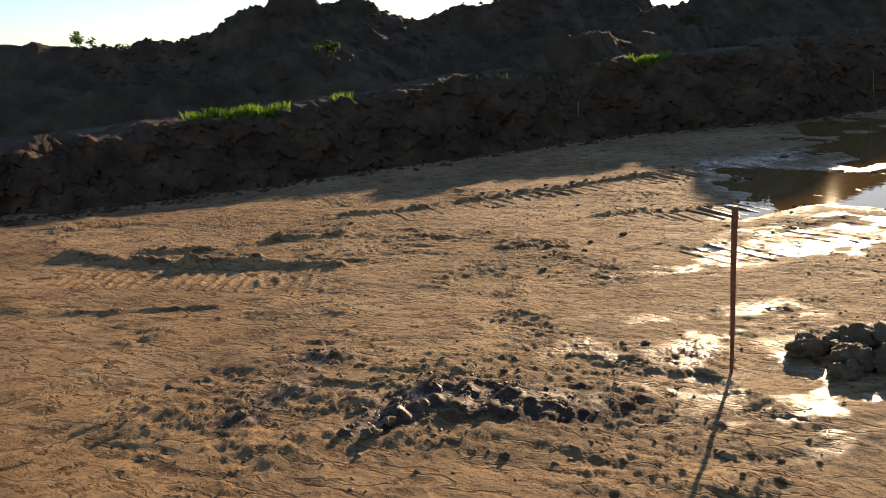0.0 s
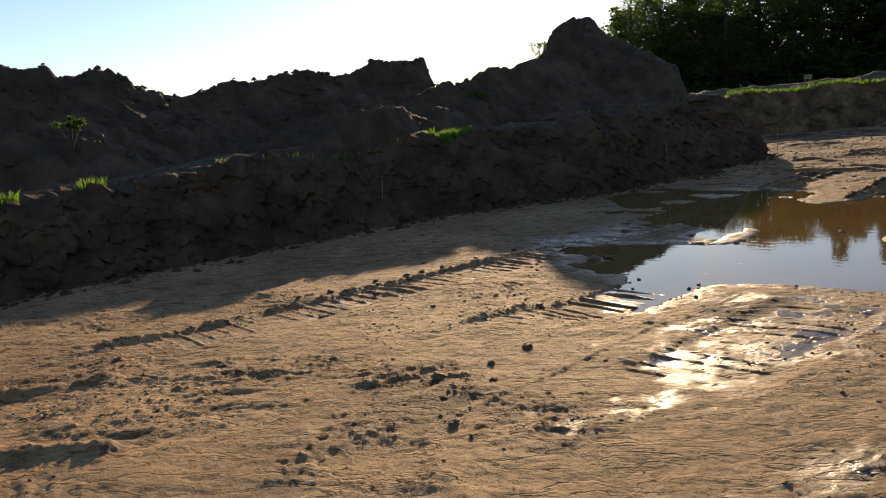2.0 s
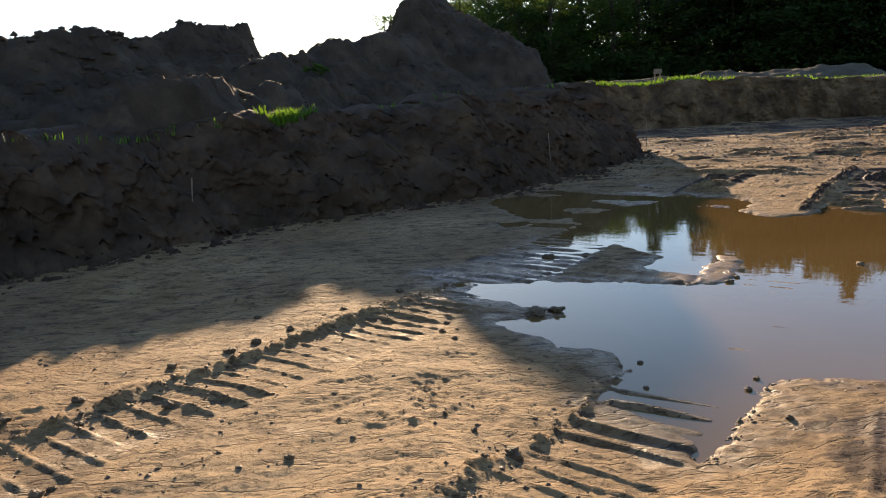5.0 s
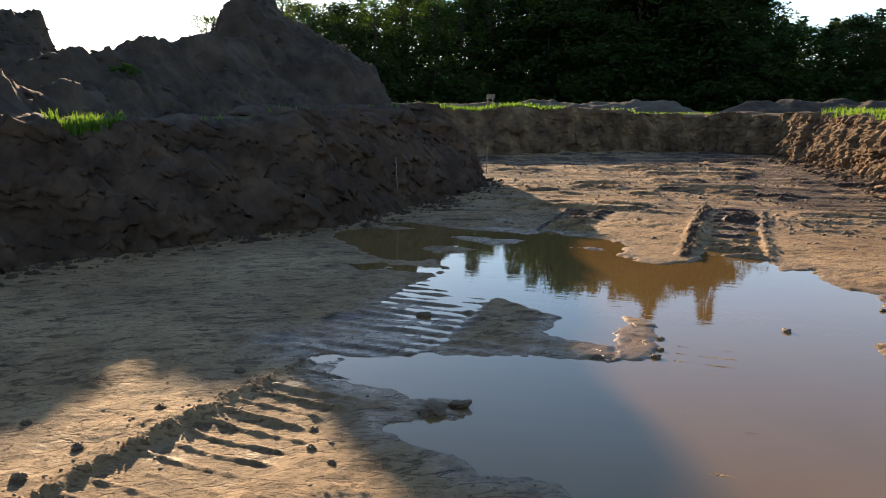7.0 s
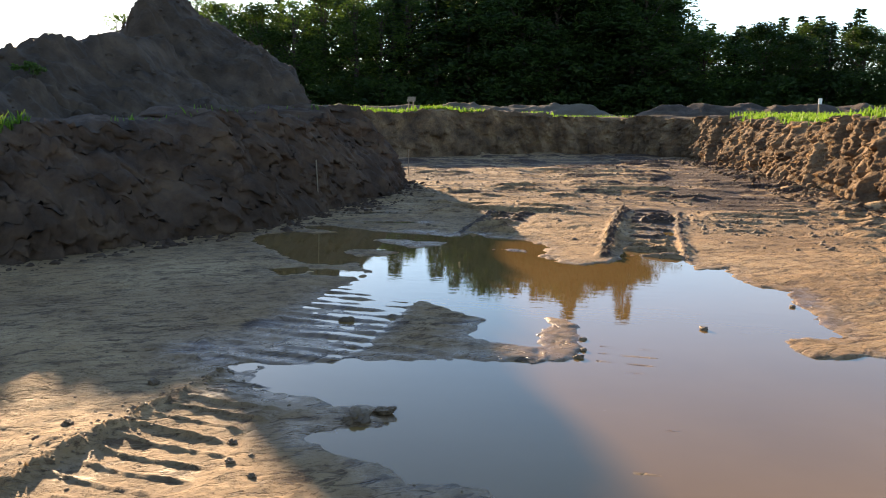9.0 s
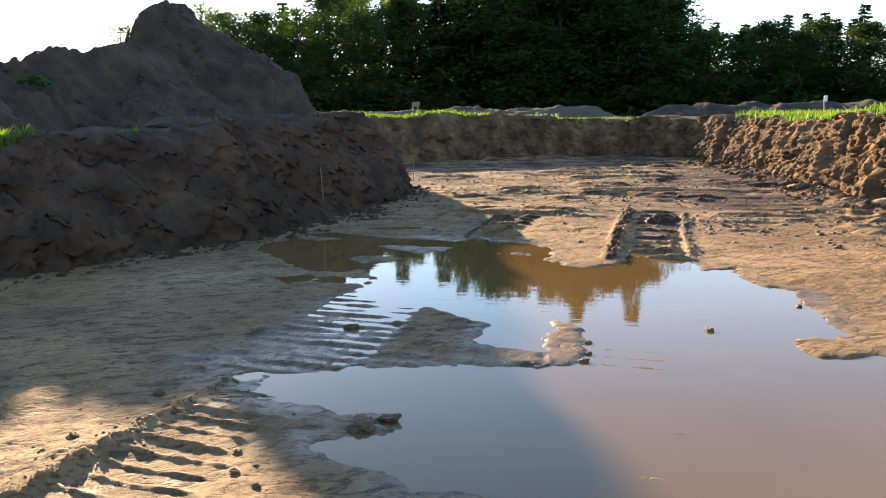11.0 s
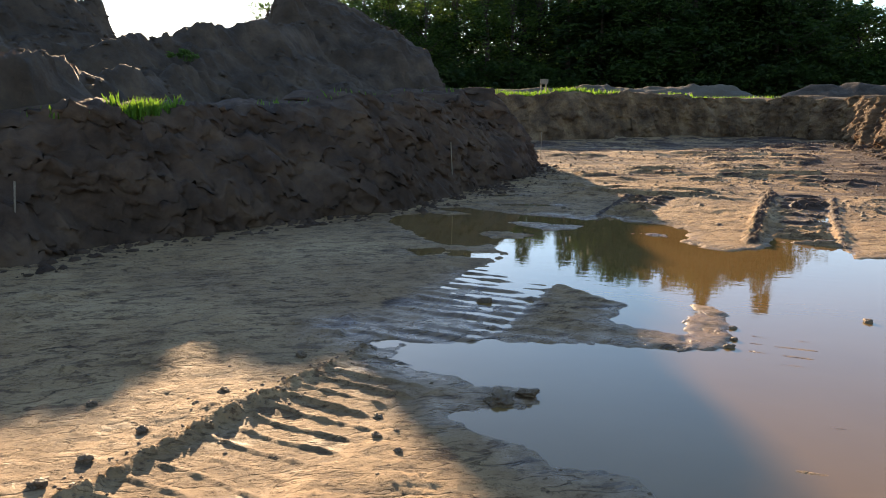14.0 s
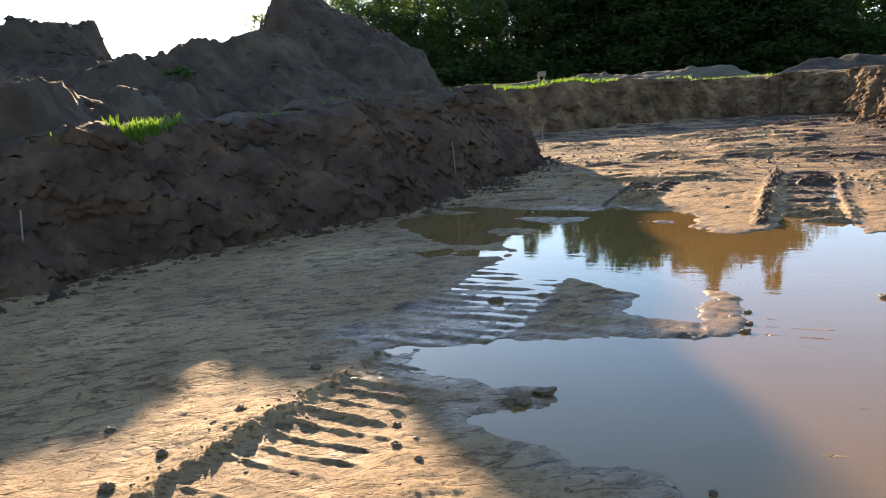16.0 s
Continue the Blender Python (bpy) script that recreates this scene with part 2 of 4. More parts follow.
LEAF = leaf_material("broad_leaves", (0.012, 0.028, 0.007), (0.04, 0.07, 0.014), (0.05, 0.09, 0.014))
LEAF_PALE = leaf_material("young_leaves", (0.025, 0.05, 0.01), (0.065, 0.105, 0.02), (0.1, 0.17, 0.026))
NEEDLE = leaf_material("spruce_needles", (0.008, 0.022, 0.008), (0.025, 0.05, 0.015), (0.03, 0.06, 0.015))
BARK = plain("bark", (0.06, 0.045, 0.035), 0.9, 0.1, 0.4, 8)
WOOD_OLD = plain("rusty_brown_stake", (0.22, 0.085, 0.04), 0.7, 0.3, 0.4, 30)
WOOD_GREY = plain("weathered_wood", (0.22, 0.17, 0.12), 0.8, 0.2, 0.3, 30)
CLOD = earth("mud_clod", [(0.3, (0.09, 0.055, 0.03)), (0.55, (0.17, 0.11, 0.06)), (0.8, (0.28, 0.185, 0.105))], bump=0.6, bump_scale=40, rough=(0.45, 0.8), scale=6, spec=0.35)
WHITE = plain("white_board", (0.7, 0.7, 0.68), 0.6, 0.3, 0.1, 10)


# ---------- mesh helpers ----------
def mesh_from(name, verts, faces, mat, smooth_faces=True):
    me = bpy.data.meshes.new(name)
    me.from_pydata([tuple(v) for v in verts], [], [tuple(f) for f in faces])
    me.materials.append(mat)
    if smooth_faces:
        me.polygons.foreach_set("use_smooth", [True] * len(me.polygons))
    me.update()
    return me


def grid_mesh(name, X, Y, Z, mat, smooth_faces=True):
    """A sheet from three 2D arrays."""
    n, k = X.shape
    co = np.stack([X, Y, Z], -1).reshape(-1, 3).astype(np.float32)
    idx = np.arange(n * k).reshape(n, k)
    f = np.stack([idx[:-1, :-1], idx[1:, :-1], idx[1:, 1:], idx[:-1, 1:]], -1).reshape(-1, 4).astype(np.int32)
    me = bpy.data.meshes.new(name)
    me.vertices.add(len(co))
    me.vertices.foreach_set("co", co.ravel())
    me.loops.add(f.size)
    me.loops.foreach_set("vertex_index", f.ravel())
    me.polygons.add(len(f))
    me.polygons.foreach_set("loop_start", np.arange(0, f.size, 4, dtype=np.int32))
    me.polygons.foreach_set("use_smooth", np.full(len(f), smooth_faces))
    me.materials.append(mat)
    me.update(calc_edges=True)
    return me


def part(name, me, parent, label=""):
    ob = new(name, me)
    ob.parent = parent
    return tagged(ob, label)


def empty_at(name, m):
    e = new(name)
    e.empty_display_size = 0.2
    e.matrix_world = m
    return e


# ---------- ground ----------
WATER_Z = -0.42
PUDDLE = [(7.5, 6.6), (7.96, 6.57), (8.5, 6.57), (8.77, 6.54), (8.88, 6.4), (8.96, 5.97), (8.98, 5.22), (9.1, 4.3), (10.0, 3.6),
          (11.2, 4.0), (11.65, 5.25), (11.47, 5.65), (11.55, 5.74), (11.91, 5.87), (12.03, 5.83), (12.2, 5.45), (12.6, 5.5),
          (13.04, 5.46), (13.4, 5.55), (13.87, 5.57), (14.1, 5.87), (14.53, 6.05), (15.05, 6.03), (14.85, 6.4), (15.55, 6.48)]
PUDDLE += [(15.7, 7.2), (15.3, 7.22), (15.02, 7.34), (14.81, 7.65), (14.92, 7.92), (15.35, 8.25), (16.07, 8.24), (16.52, 8.58),
           (16.6, 8.87), (17.05, 9.51), (16.55, 9.63), (16.78, 10.13), (16.82, 10.67), (16.98, 11.26), (17.25, 11.74), (17.15, 12.15),
           (16.98, 12.1), (16.66, 11.43), (16.4, 11.75), (16.5, 12.1), (16.05, 12.42), (15.55, 12.24), (14.92, 11.67), (14.39, 11.1),
           (14.12, 10.77), (14.11, 10.47), (14.33, 10.27), (13.9, 9.92)]
PUDDLE += [(13.1, 9.81), (12.33, 9.77), (11.7, 9.72), (10.6, 9.7), (10.22, 9.64), (10.35, 9.49), (10.02, 9.29), (9.9, 9.07), (9.88, 8.9),
           (9.8, 8.72), (9.85, 8.42), (9.61, 8.14), (9.45, 8.27), (9.26, 8.6), (9.09, 8.33), (8.98, 8.03), (8.82, 7.89), (8.89, 7.55),
           (8.75, 7.43), (8.18, 7.3), (8.02, 7.31), (7.75, 6.95)]
# flat bars of mud in the puddle, and small pools beside it
ISLANDS = [[(10.57, 9.1), (11.61, 9.15), (12.63, 9.06), (12.57, 8.9), (12.24, 8.47), (11.99, 8.16), (11.52, 8.21), (11.36, 8.04), (11.34, 7.66), (10.95, 7.62), (10.77, 8.25), (10.66, 8.64)],
           [(10.9, 7.68), (11.46, 7.73), (12.2, 7.75), (12.28, 7.52), (11.9, 7.36), (11.36, 7.33), (11.08, 7.34)],
           [(15.0, 10.7), (15.31, 10.66), (15.2, 9.98), (14.8, 10.08), (14.7, 10.42)],
           [(16.04, 10.72), (16.24, 10.55), (16.05, 9.95), (16.12, 9.58), (15.8, 9.62), (15.55, 9.94)],
           [(15.7, 8.9), (15.82, 8.9), (15.75, 8.45), (15.62, 8.45)]]
POOLS = [[(13.6, 11.05), (13.88, 10.75), (13.68, 10.6), (13.36, 10.77)], [(13.76, 10.62), (13.8, 10.05), (13.5, 9.95), (13.5, 10.45)],
         [(18.95, 12.15), (19.35, 11.6), (19.2, 11.5), (18.8, 12.05)], [(17.9, 11.5), (18.1, 10.7), (17.95, 10.6), (17.75, 11.4)]]


def base_height(x, y):
    s = 0.7 * x + 0.3 * y
    z = np.maximum(0.05 - 0.047 * s, -0.385 + 0 * s)
    return z + 0.0025 * np.maximum(x - 18, 0) + 0.02 * fbm(x * 0.5, y * 0.5, 3, 3)


def water_depth(x, y):
    wx, wy = x + 0.035 * fbm(x * 2.2, y * 2.2, 3, 40), y + 0.035 * fbm(x * 2.2, y * 2.2, 3, 55)
    fray = 0.035 * fbm(x * 9, y * 9, 4, 44, 0.6)
    d = inside_depth(wx, wy, PUDDLE) + fray
    for pool in POOLS:
        d = np.maximum(d, inside_depth(wx, wy, pool) + fray)
    for isl in ISLANDS:
        d = np.minimum(d, -inside_depth(wx, wy, isl) + fray)
    return d


# the tracked machine drove along x: (start, end, y of its two edges, y of the thrown-up edge)
TRACKS = [(3.8, 12.4, 8.9, 9.6, 9.68, 0.021, 0.034), (5.7, 8.9, 6.6, 7.26, 7.34, 0.02, 0.034), (14.9, 20.8, 6.5, 7.18, 7.4, 0.085, 0.1),
          (16.5, 19.6, 8.82, 9.5, 9.58, 0.05, 0.06), (4.9, 8.3, 4.55, 5.4, 5.5, 0.006, 0.04), (14.9, 20.4, 6.3, 6.3, 6.44, 0.035, 0.05)]
# thrown-up ridges of mud: x, y of the two ends, height, half width
RIDGES = [(0.6, 9.6, 1.19, 8.69, 0.07, 0.09), (1.19, 8.69, 1.63, 8.07, 0.075, 0.09), (1.63, 8.07, 2.18, 7.75, 0.075, 0.1), (2.18, 7.75, 2.73, 6.98, 0.06, 0.09),
          (1.35, 9.2, 1.95, 8.75, 0.04, 0.1), (2.32, 8.74, 2.79, 8.8, 0.05, 0.09), (2.79, 8.8, 3.4, 8.58, 0.06, 0.08), (3.9, 9.72, 5.0, 9.64, 0.045, 0.07), (-0.06, 7.48, 0.74, 6.79, 0.022, 0.06), (0.74, 6.79, 1.45, 6.39, 0.022, 0.05)]
# rough churned spots: x, y, radius, height
CHURN = [(1.9, 3.72, 0.34, 0.05), (1.54, 3.5, 0.2, 0.075), (2.2, 3.38, 0.35, 0.04), (1.68, 4.62, 0.2, 0.045), (2.6, 3.1, 0.4, 0.03), (3.6, 3.4, 0.2, 0.03), (1.03, 3.98, 0.2, 0.03), (1.3, 4.2, 0.25, 0.02), (10.5, 10.1, 0.4, 0.035), (11.3, 10.0, 0.3, 0.025)]


def floor_height(x, y):
    """Height and wetness of the pit floor."""
    z = base_height(x, y)
    near = np.exp(-np.maximum(np.hypot(x - 5, y - 6) - 9, 0) / 8)
    near = near * smooth(-2.0, 0.0, x) * smooth(0.4, 1.8, y)
    calm = 1.0
    for x0, x1, ya, yb, ye, eh, ew in TRACKS:
        calm = calm * (1 - 0.75 * smooth(x0, x0 + 0.8, x) * smooth(x1, x1 - 0.5, x) * smooth(ya - 0.1, ya, y) * smooth(yb + 0.1, yb, y))
    # fine relief: smooth clay, torn and scraped in patches
    sx, sy = x + 0.15 * vnoise(x * 1.3, y * 1.3, 7), y + 0.15 * vnoise(x * 1.3, y * 1.3, 8)
    patch = smooth(-0.1, 0.45, fbm(x * 0.7, y * 0.7, 3, 21)) * calm * smooth(-2.0, 0.0, x) * smooth(0.4, 1.8, y)
    z = z + 0.008 * fbm(sx * 1.6, sy * 2.0, 2, 12)
    # torn flakes of clay: low steps with sharp edges
    flake = fbm(sx * 1.7, sy * 2.5, 5, 301, 0.64)
    steps = sum(smooth(e - 0.015, e + 0.015, flake) for e in (-0.45, -0.12, 0.22, 0.55))
    z = z + 0.006 * (0.5 * near * calm + 0.7 * patch) * steps
    # thin curled edges of drying clay
    curl = fbm(sx * 1.2 + 0.3 * vnoise(x * 3, y * 3, 17), sy * 2.0, 5, 341, 0.62)
    z = z + 0.009 * (0.5 * near * calm + 0.6 * patch) * (np.exp(-((curl - 0.12) / 0.016) ** 2) + np.exp(-((curl + 0.3) / 0.016) ** 2)) * smooth(-0.1, 0.3, vnoise(x * 2.1, y * 2.1, 27))
    # scrapes drawn across the floor by the digger's bucket
    ra, rc_ = 0.8 * sx + 0.6 * sy, -0.6 * sx + 0.8 * sy
    scuff = fbm(ra * 6.0, rc_ * 2.0, 5, 311, 0.62)
    z = z + 0.005 * (0.7 * near * calm + 0.5 * patch) * (smooth(0.25, 0.28, scuff) + smooth(-0.3, -0.27, scuff))
    crumb = np.maximum(fbm(x * 24, y * 24, 2, 83) - 0.45, 0)
    z = z + 0.016 * patch * crumb * near
    # far side of the pit: coarser and rougher, scraped across
    far = smooth(16.5, 20.5, x + 0.8 * fbm(x * 0.6, y * 0.6, 2, 61))
    rut = smooth(5.7, 6.2, y) * smooth(7.9, 7.5, y) * smooth(21.2, 20.4, x)
    streak = fbm(x * 3.0 + 0.8 * vnoise(x * 0.6, y * 0.4, 2), y * 0.45, 4, 90, 0.6)
    z = z + far * (0.032 * (smooth(0.0, 0.07, streak) + smooth(0.35, 0.42, streak)) * (0.45 + 0.8 * patch) + 0.04 * np.maximum(fbm(x * 1.1, y * 0.5, 3, 95) - 0.2, 0) - 0.015) * (1 - 0.95 * rut)
    soil = far * (0.26 + 0.06 * smooth(19, 25, x)) * smooth(-0.9, 0.1, fbm(x * 1.4 + 0.6 * vnoise(x * 0.7, y * 0.5, 2), y * 0.38, 4, 190, 0.6))
    soil = soil + 0.3 * smooth(20, 26, x) * smooth(7.5, 5.5, y - 0.1 * (x - 26)) * smooth(-0.4, 0.3, fbm(x * 1.5, y * 1.2, 3, 195))
    side = smooth(5.0, 3.4, y) * smooth(12.5, 16, x)
    z = z + side * 0.09 * np.abs(fbm(x * 2.0, y * 2.0, 3, 93))
    wet = 0.25 * smooth(0.0, 0.6, fbm(x * 0.8, y * 0.8, 3, 120))
    # the puddle's bed and its soft shore
    deep = water_depth(x, y)
    shore = smooth(-1.3, -0.04, deep)
    lip = WATER_Z + 0.01 + 0.007 * fbm(x * 3, y * 3, 3, 35) + 0.006 * fbm(x * 11, y * 11, 2, 36)
    z = z + shore * (lip - z) * 0.92
    # tracks
    for x0, x1, ya, yb, ye, eh, ew in TRACKS:
        wob = 0.05 * vnoise(x * 0.5, 0 * x, 5)
        yy = y + wob
        on = smooth(x0, x0 + 0.8, x) * smooth(x1, x1 - 0.5, x)
        tread = smooth(ya - 0.05, ya + 0.08, yy) * smooth(yb + 0.06, yb - 0.04, yy)
        far_rut = x0 > 14
        u = (x - (0.13 if ya > 8 and not far_rut else 0.05) * (y - ya) + 0.02 * vnoise(x * 3, y * 3, 9)) / (0.4 if far_rut else 0.176)
        f = u - np.floor(u)
        bar = smooth(0.0, 0.14 if far_rut else 0.09, f) * smooth(0.46 if far_rut else 0.34, 0.2 if far_rut else 0.16, f) + 0.18 * smooth(0.4, 1.0, f)
        skip = vnoise(np.floor(u) * 3.7, 0 * y, 15)
        torn = fbm(x * 9, y * 9, 3, 18, 0.6)
        bar = bar * np.clip(0.95 + 0.5 * skip + 0.45 * torn, 0.1, 1.4)
        # each bar runs out at its own length
        stop = ya + (0.12 + 0.22 * vnoise(np.floor(u) * 1.9, 0 * y + 3, 25)) * (yb - ya)
        bar = bar * smooth(stop - 0.05, stop + 0.05, yy)
        depth = (0.075 if far_rut else 0.017) * np.clip(0.85 + 0.45 * vnoise(x * 0.9, y * 1.4, 14), 0.15, 1.2)
        depth = depth * (0.5 if eh < 0.02 else 1.0)
        sunk = 0.026 if far_rut and eh > 0.06 else 0.012
        z = z + on * tread * (depth * bar - sunk)
        # the crumbled wall of mud squeezed out beside the track
        blocks = fbm(x * 9.0, y * 10.0, 4, 19, 0.7)
        wall = np.clip(0.7 + 0.5 * blocks, 0.3, 1.3) if far_rut else np.clip(0.35 + 1.7 * blocks, 0.0, 1.7)
        shift = 0.03 * vnoise(x * 6.5, 0 * x, 37)
        z = z + on * eh * wall * np.exp(-np.abs((yy - ye + shift) / ew) ** 2.6)
        wet = wet + 0.15 * on * tread
        soil = soil + on * tread * (0.22 if x0 > 14 else 0.0) + on * (0.4 if x0 > 14 else 0.22) * np.exp(-((yy - ye) / ew) ** 2)
    for ax, ay, bx, by, h, w in RIDGES:
        ex, ey = bx - ax, by - ay
        t = np.clip(((x - ax) * ex + (y - ay) * ey) / (ex * ex + ey * ey), 0, 1)
        d = np.hypot(x - ax - t * ex, y - ay - t * ey)
        z = z + h * np.clip(0.85 + 0.4 * fbm(x * 6, y * 6, 4, 23, 0.6), 0.3, 1.3) * np.exp(-(d / w) ** 2)
    # worn tread rows beside the curved ridge, and a seam drawn along the floor
    along = y + 0.95 * x
    row = smooth(0.0, 0.4, x) * smooth(2.6, 2.1, x) * smooth(8.35, 8.5, along) * smooth(9.35, 9.2, along)
    z = z + row * 0.016 * (np.maximum(np.sin((x - 0.6 * y + 0.06 * vnoise(x * 4, y * 4, 77)) * 2 * np.pi / 0.17), 0) - 0.4)
    seam = smooth(3.8, 4.6, x) * smooth(8.6, 8.0, x)
    z = z + seam * 0.014 * np.exp(-((y - 5.82 - 0.05 * x + 0.28 + 0.02 * vnoise(x * 2, 0 * x, 4)) / 0.022) ** 2)
    for px, py, pr in ((5.75, 5.35, 0.1), (6.0, 5.15, 0.08), (6.6, 5.75, 0.12), (5.1, 4.9, 0.14), (4.35, 5.08, 0.16)):
        hole = np.exp(-((np.hypot((x - px) * 1.0, (y - py) * 1.6) + 0.05 * vnoise(x * 6, y * 6, 6)) / pr) ** 2)
        z = z - 0.012 * hole
        wet = wet + 0.5 * hole
    for cx, cy, r, h in CHURN:
        d = np.hypot(x - cx, (y - cy) * 1.3)
        w = np.exp(-(d / r) ** 2)
        z = z + 0.62 * w * h * (np.maximum(fbm(x * 7, y * 7, 3, 29), -0.2) * 1.3 + 0.3)
        wet = wet + 0.35 * w
        soil = soil + 0.35 * w
    # wet slick at the near edge of the pit floor
    slick = smooth(1.9, 3.2, x - 0.3 * (y - 3)) * smooth(6.4, 4.8, y) * smooth(9.0, 6.5, x)
    wet = wet + slick * (0.02 + 0.22 * smooth(0.25, 0.6, fbm(x * 2.6, y * 3.4, 4, 131, 0.6)))
    for px, py, pr, amount in ((3.75, 2.45, 0.7, 0.6), (4.7, 3.7, 0.35, 0.35), (7.3, 5.1, 1.0, 0.38), (8.2, 5.6, 0.7, 0.38), (6.2, 4.7, 0.8, 0.2)):
        wet = wet + amount * np.exp(-(np.hypot(x - px, y - py) / pr) ** 2) * smooth(-0.1, 0.3, fbm(x * 2.2, y * 2.8, 4, 133, 0.6))
    z = z - slick * 0.012
    soil = soil + 0.3 * smooth(4.0, 5.0, y) * smooth(6.7, 6.0, y) * smooth(6.0, 7.6, x) * smooth(9.6, 8.8, x) * np.clip(0.8 + 0.9 * fbm(x * 1.5, y * 2.2, 4, 197), 0, 1.4)
    bed = smooth(-0.10, 0.25, deep)
    z = np.where(deep > -0.10, z * (1 - bed) + bed * (WATER_Z - 0.11), z)
    # tread ridges that stand in the shallow water
    shallow = smooth(10.25, 10.5, x + 0.1 * vnoise(x * 5, y * 5, 44)) * smooth(13.3, 12.7, x) * smooth(8.95, 9.05, y) * smooth(10.05, 9.9, y)
    sill = WATER_Z + np.interp(x, [10.3, 11.4, 12.2, 13.2], [0.012, 0.004, -0.014, -0.035]) + 0.022 * (y - 9.4)
    ramp_b = smooth(7.2, 7.5, x) * smooth(8.9, 8.4, x) * smooth(6.6, 6.7, y) * smooth(7.35, 7.25, y)
    u = (x - 0.05 * y + 0.02 * vnoise(x * 3, y * 3, 9)) / 0.19
    f = u - np.floor(u)
    bar = smooth(0.0, 0.2, f) * smooth(0.6, 0.3, f) * np.clip(0.85 + 0.7 * vnoise(np.floor(u) * 2.3, y * 3, 16), 0.2, 1.4)
    z = np.where(shallow > 0, z * (1 - shallow) + shallow * (sill + 0.02 * bar + 0.008 * fbm(x * 2.5, y * 4.5, 3, 43)), z)
    level = WATER_Z + np.clip(0.05 * (7.95 - x - 0.6 * (6.95 - y)), -0.07, 0.03)
    z = np.where(ramp_b > 0, z * (1 - ramp_b) + ramp_b * (level + 0.02 * bar - 0.006), z)
    drowned = smooth(8.8, 9.2, x) * smooth(12.6, 11.8, x) * smooth(6.58, 6.66, y) * smooth(7.3, 7.22, y)
    fd = (x - 0.05 * y + 0.03 * vnoise(x * 2, y * 2, 49)) / 0.2
    fd = fd - np.floor(fd)
    crest = WATER_Z - 0.006 + 0.0078 * np.exp(-((fd - 0.5) / 0.17) ** 2) * np.clip(0.78 + 0.55 * fbm(x * 1.7, y * 4.5, 3, 47), 0, 1)
    z = np.where(drowned > 0, np.maximum(z, z * (1 - drowned) + drowned * crest), z)
    on_island = smooth(10.5, 10.8, x) * smooth(12.5, 12.2, x) * smooth(8.2, 8.4, y) * smooth(9.1, 9.0, y) * smooth(0.0, -0.12, deep)
    z = z + on_island * 0.014 * bar
    wet = wet + 0.4 * smooth(-0.5, -0.05, deep)
    return z, np.clip(wet, 0, 1), np.clip(soil, 0, 1)


# the pit's outline (toe of its banks), on the floor
PIT = [(-14, 12.0), (-4, 12.3), (1.5, 13.2), (4.4, 13.9), (8.6, 14.4), (12.3, 14.2), (15.0, 13.3), (17.0, 12.6), (20.5, 12.3),
       (24.6, 12.8), (27.2, 14.2), (29.3, 17.5), (30.5, 21.5), (33.0, 22.0), (35.5, 18.5), (37.5, 15.5), (40.0, 12.5),
       (41.0, 8.8), (38.5, 5.6), (31.4, 4.2), (25.0, 3.4), (21.5, 2.8), (17.0, 0.5), (14.0, -4.0), (10.0, -9.0), (-14, -12.0)]
BANK_TOP = 1.36


def axis(spans):
    out = [spans[0][0]]
    for a, b, step in spans:
        n = max(1, int(round((b - a) / step)))
        out += list(np.linspace(a, b, n + 1)[1:])
    return np.array(out)


gx = axis([(-900, -60, 120), (-60, -14, 6), (-14, -4, 0.5), (-4, 0.4, 0.1), (0.4, 10.5, 0.0145), (10.5, 13.6, 0.026), (13.6, 21, 0.04), (21, 26, 0.07), (26, 42, 0.12), (42, 80, 2), (80, 900, 120)])
gy = axis([(-900, -60, 120), (-60, -12, 6), (-12, -3, 0.4), (-3, 1, 0.1), (1, 2, 0.05), (2, 10.2, 0.019), (10.2, 15, 0.055), (15, 24, 0.25), (24, 80, 2), (80, 900, 120)])
GX, GY = np.meshgrid(gx, gy, indexing="ij")
FZ, WET, SOIL = floor_height(GX, GY)
pit_d = inside_depth(GX, GY, PIT)
outside = smooth(-1.2, -2.2, pit_d)
low = np.interp(GX, [-14, 5, 13, 26], [-0.55, -0.45, -0.1, 0.0]) * smooth(8, 12, GY)
GZ = FZ * (1 - outside) + outside * (BANK_TOP - 0.12 + low + 0.05 * fbm(GX * 0.3, GY * 0.3, 3, 71))
ground_me = grid_mesh("ground", GX, GY, GZ, MUD)
att = ground_me.attributes.new("wet", "FLOAT", "POINT")
att.data.foreach_set("value", WET.ravel().astype(np.float32))
att = ground_me.attributes.new("soil", "FLOAT", "POINT")
att.data.foreach_set("value", SOIL.ravel().astype(np.float32))
ground_me.materials.append(FIELD)
mid_out = (outside[:-1, :-1] > 0.5).ravel()
ground_me.polygons.foreach_set("material_index", mid_out.astype(np.int32))
tagged(new("ground", ground_me), "wet sandy mud pit floor with machine tracks and field around", "ground", kind="structure")

# water: one sheet in the hollow
wx = axis([(6.8, 20.0, 0.5)])
wy = axis([(2.8, 13.2, 0.5)])
WX, WY = np.meshgrid(wx, wy, indexing="ij")
tagged(new("water", grid_mesh("water", WX, WY, 0 * WX + WATER_Z, WATER)), "still murky brown puddle on the pit floor", "puddle", kind="structure")


# ---------- banks ----------
def resample(points, step):
    pts = [Vector(p) for p in points]
    out = []
    for a, b in zip(pts, pts[1:]):
        n = max(1, int((b - a).length / step))
        out += [a.lerp(b, i / n) for i in range(n)]
    out.append(pts[-1])
    for _ in range(3):
        out = [out[0]] + [(out[i - 1] + out[i] * 2 + out[i + 1]) / 4 for i in range(1, len(out) - 1)] + [out[-1]]
    return out


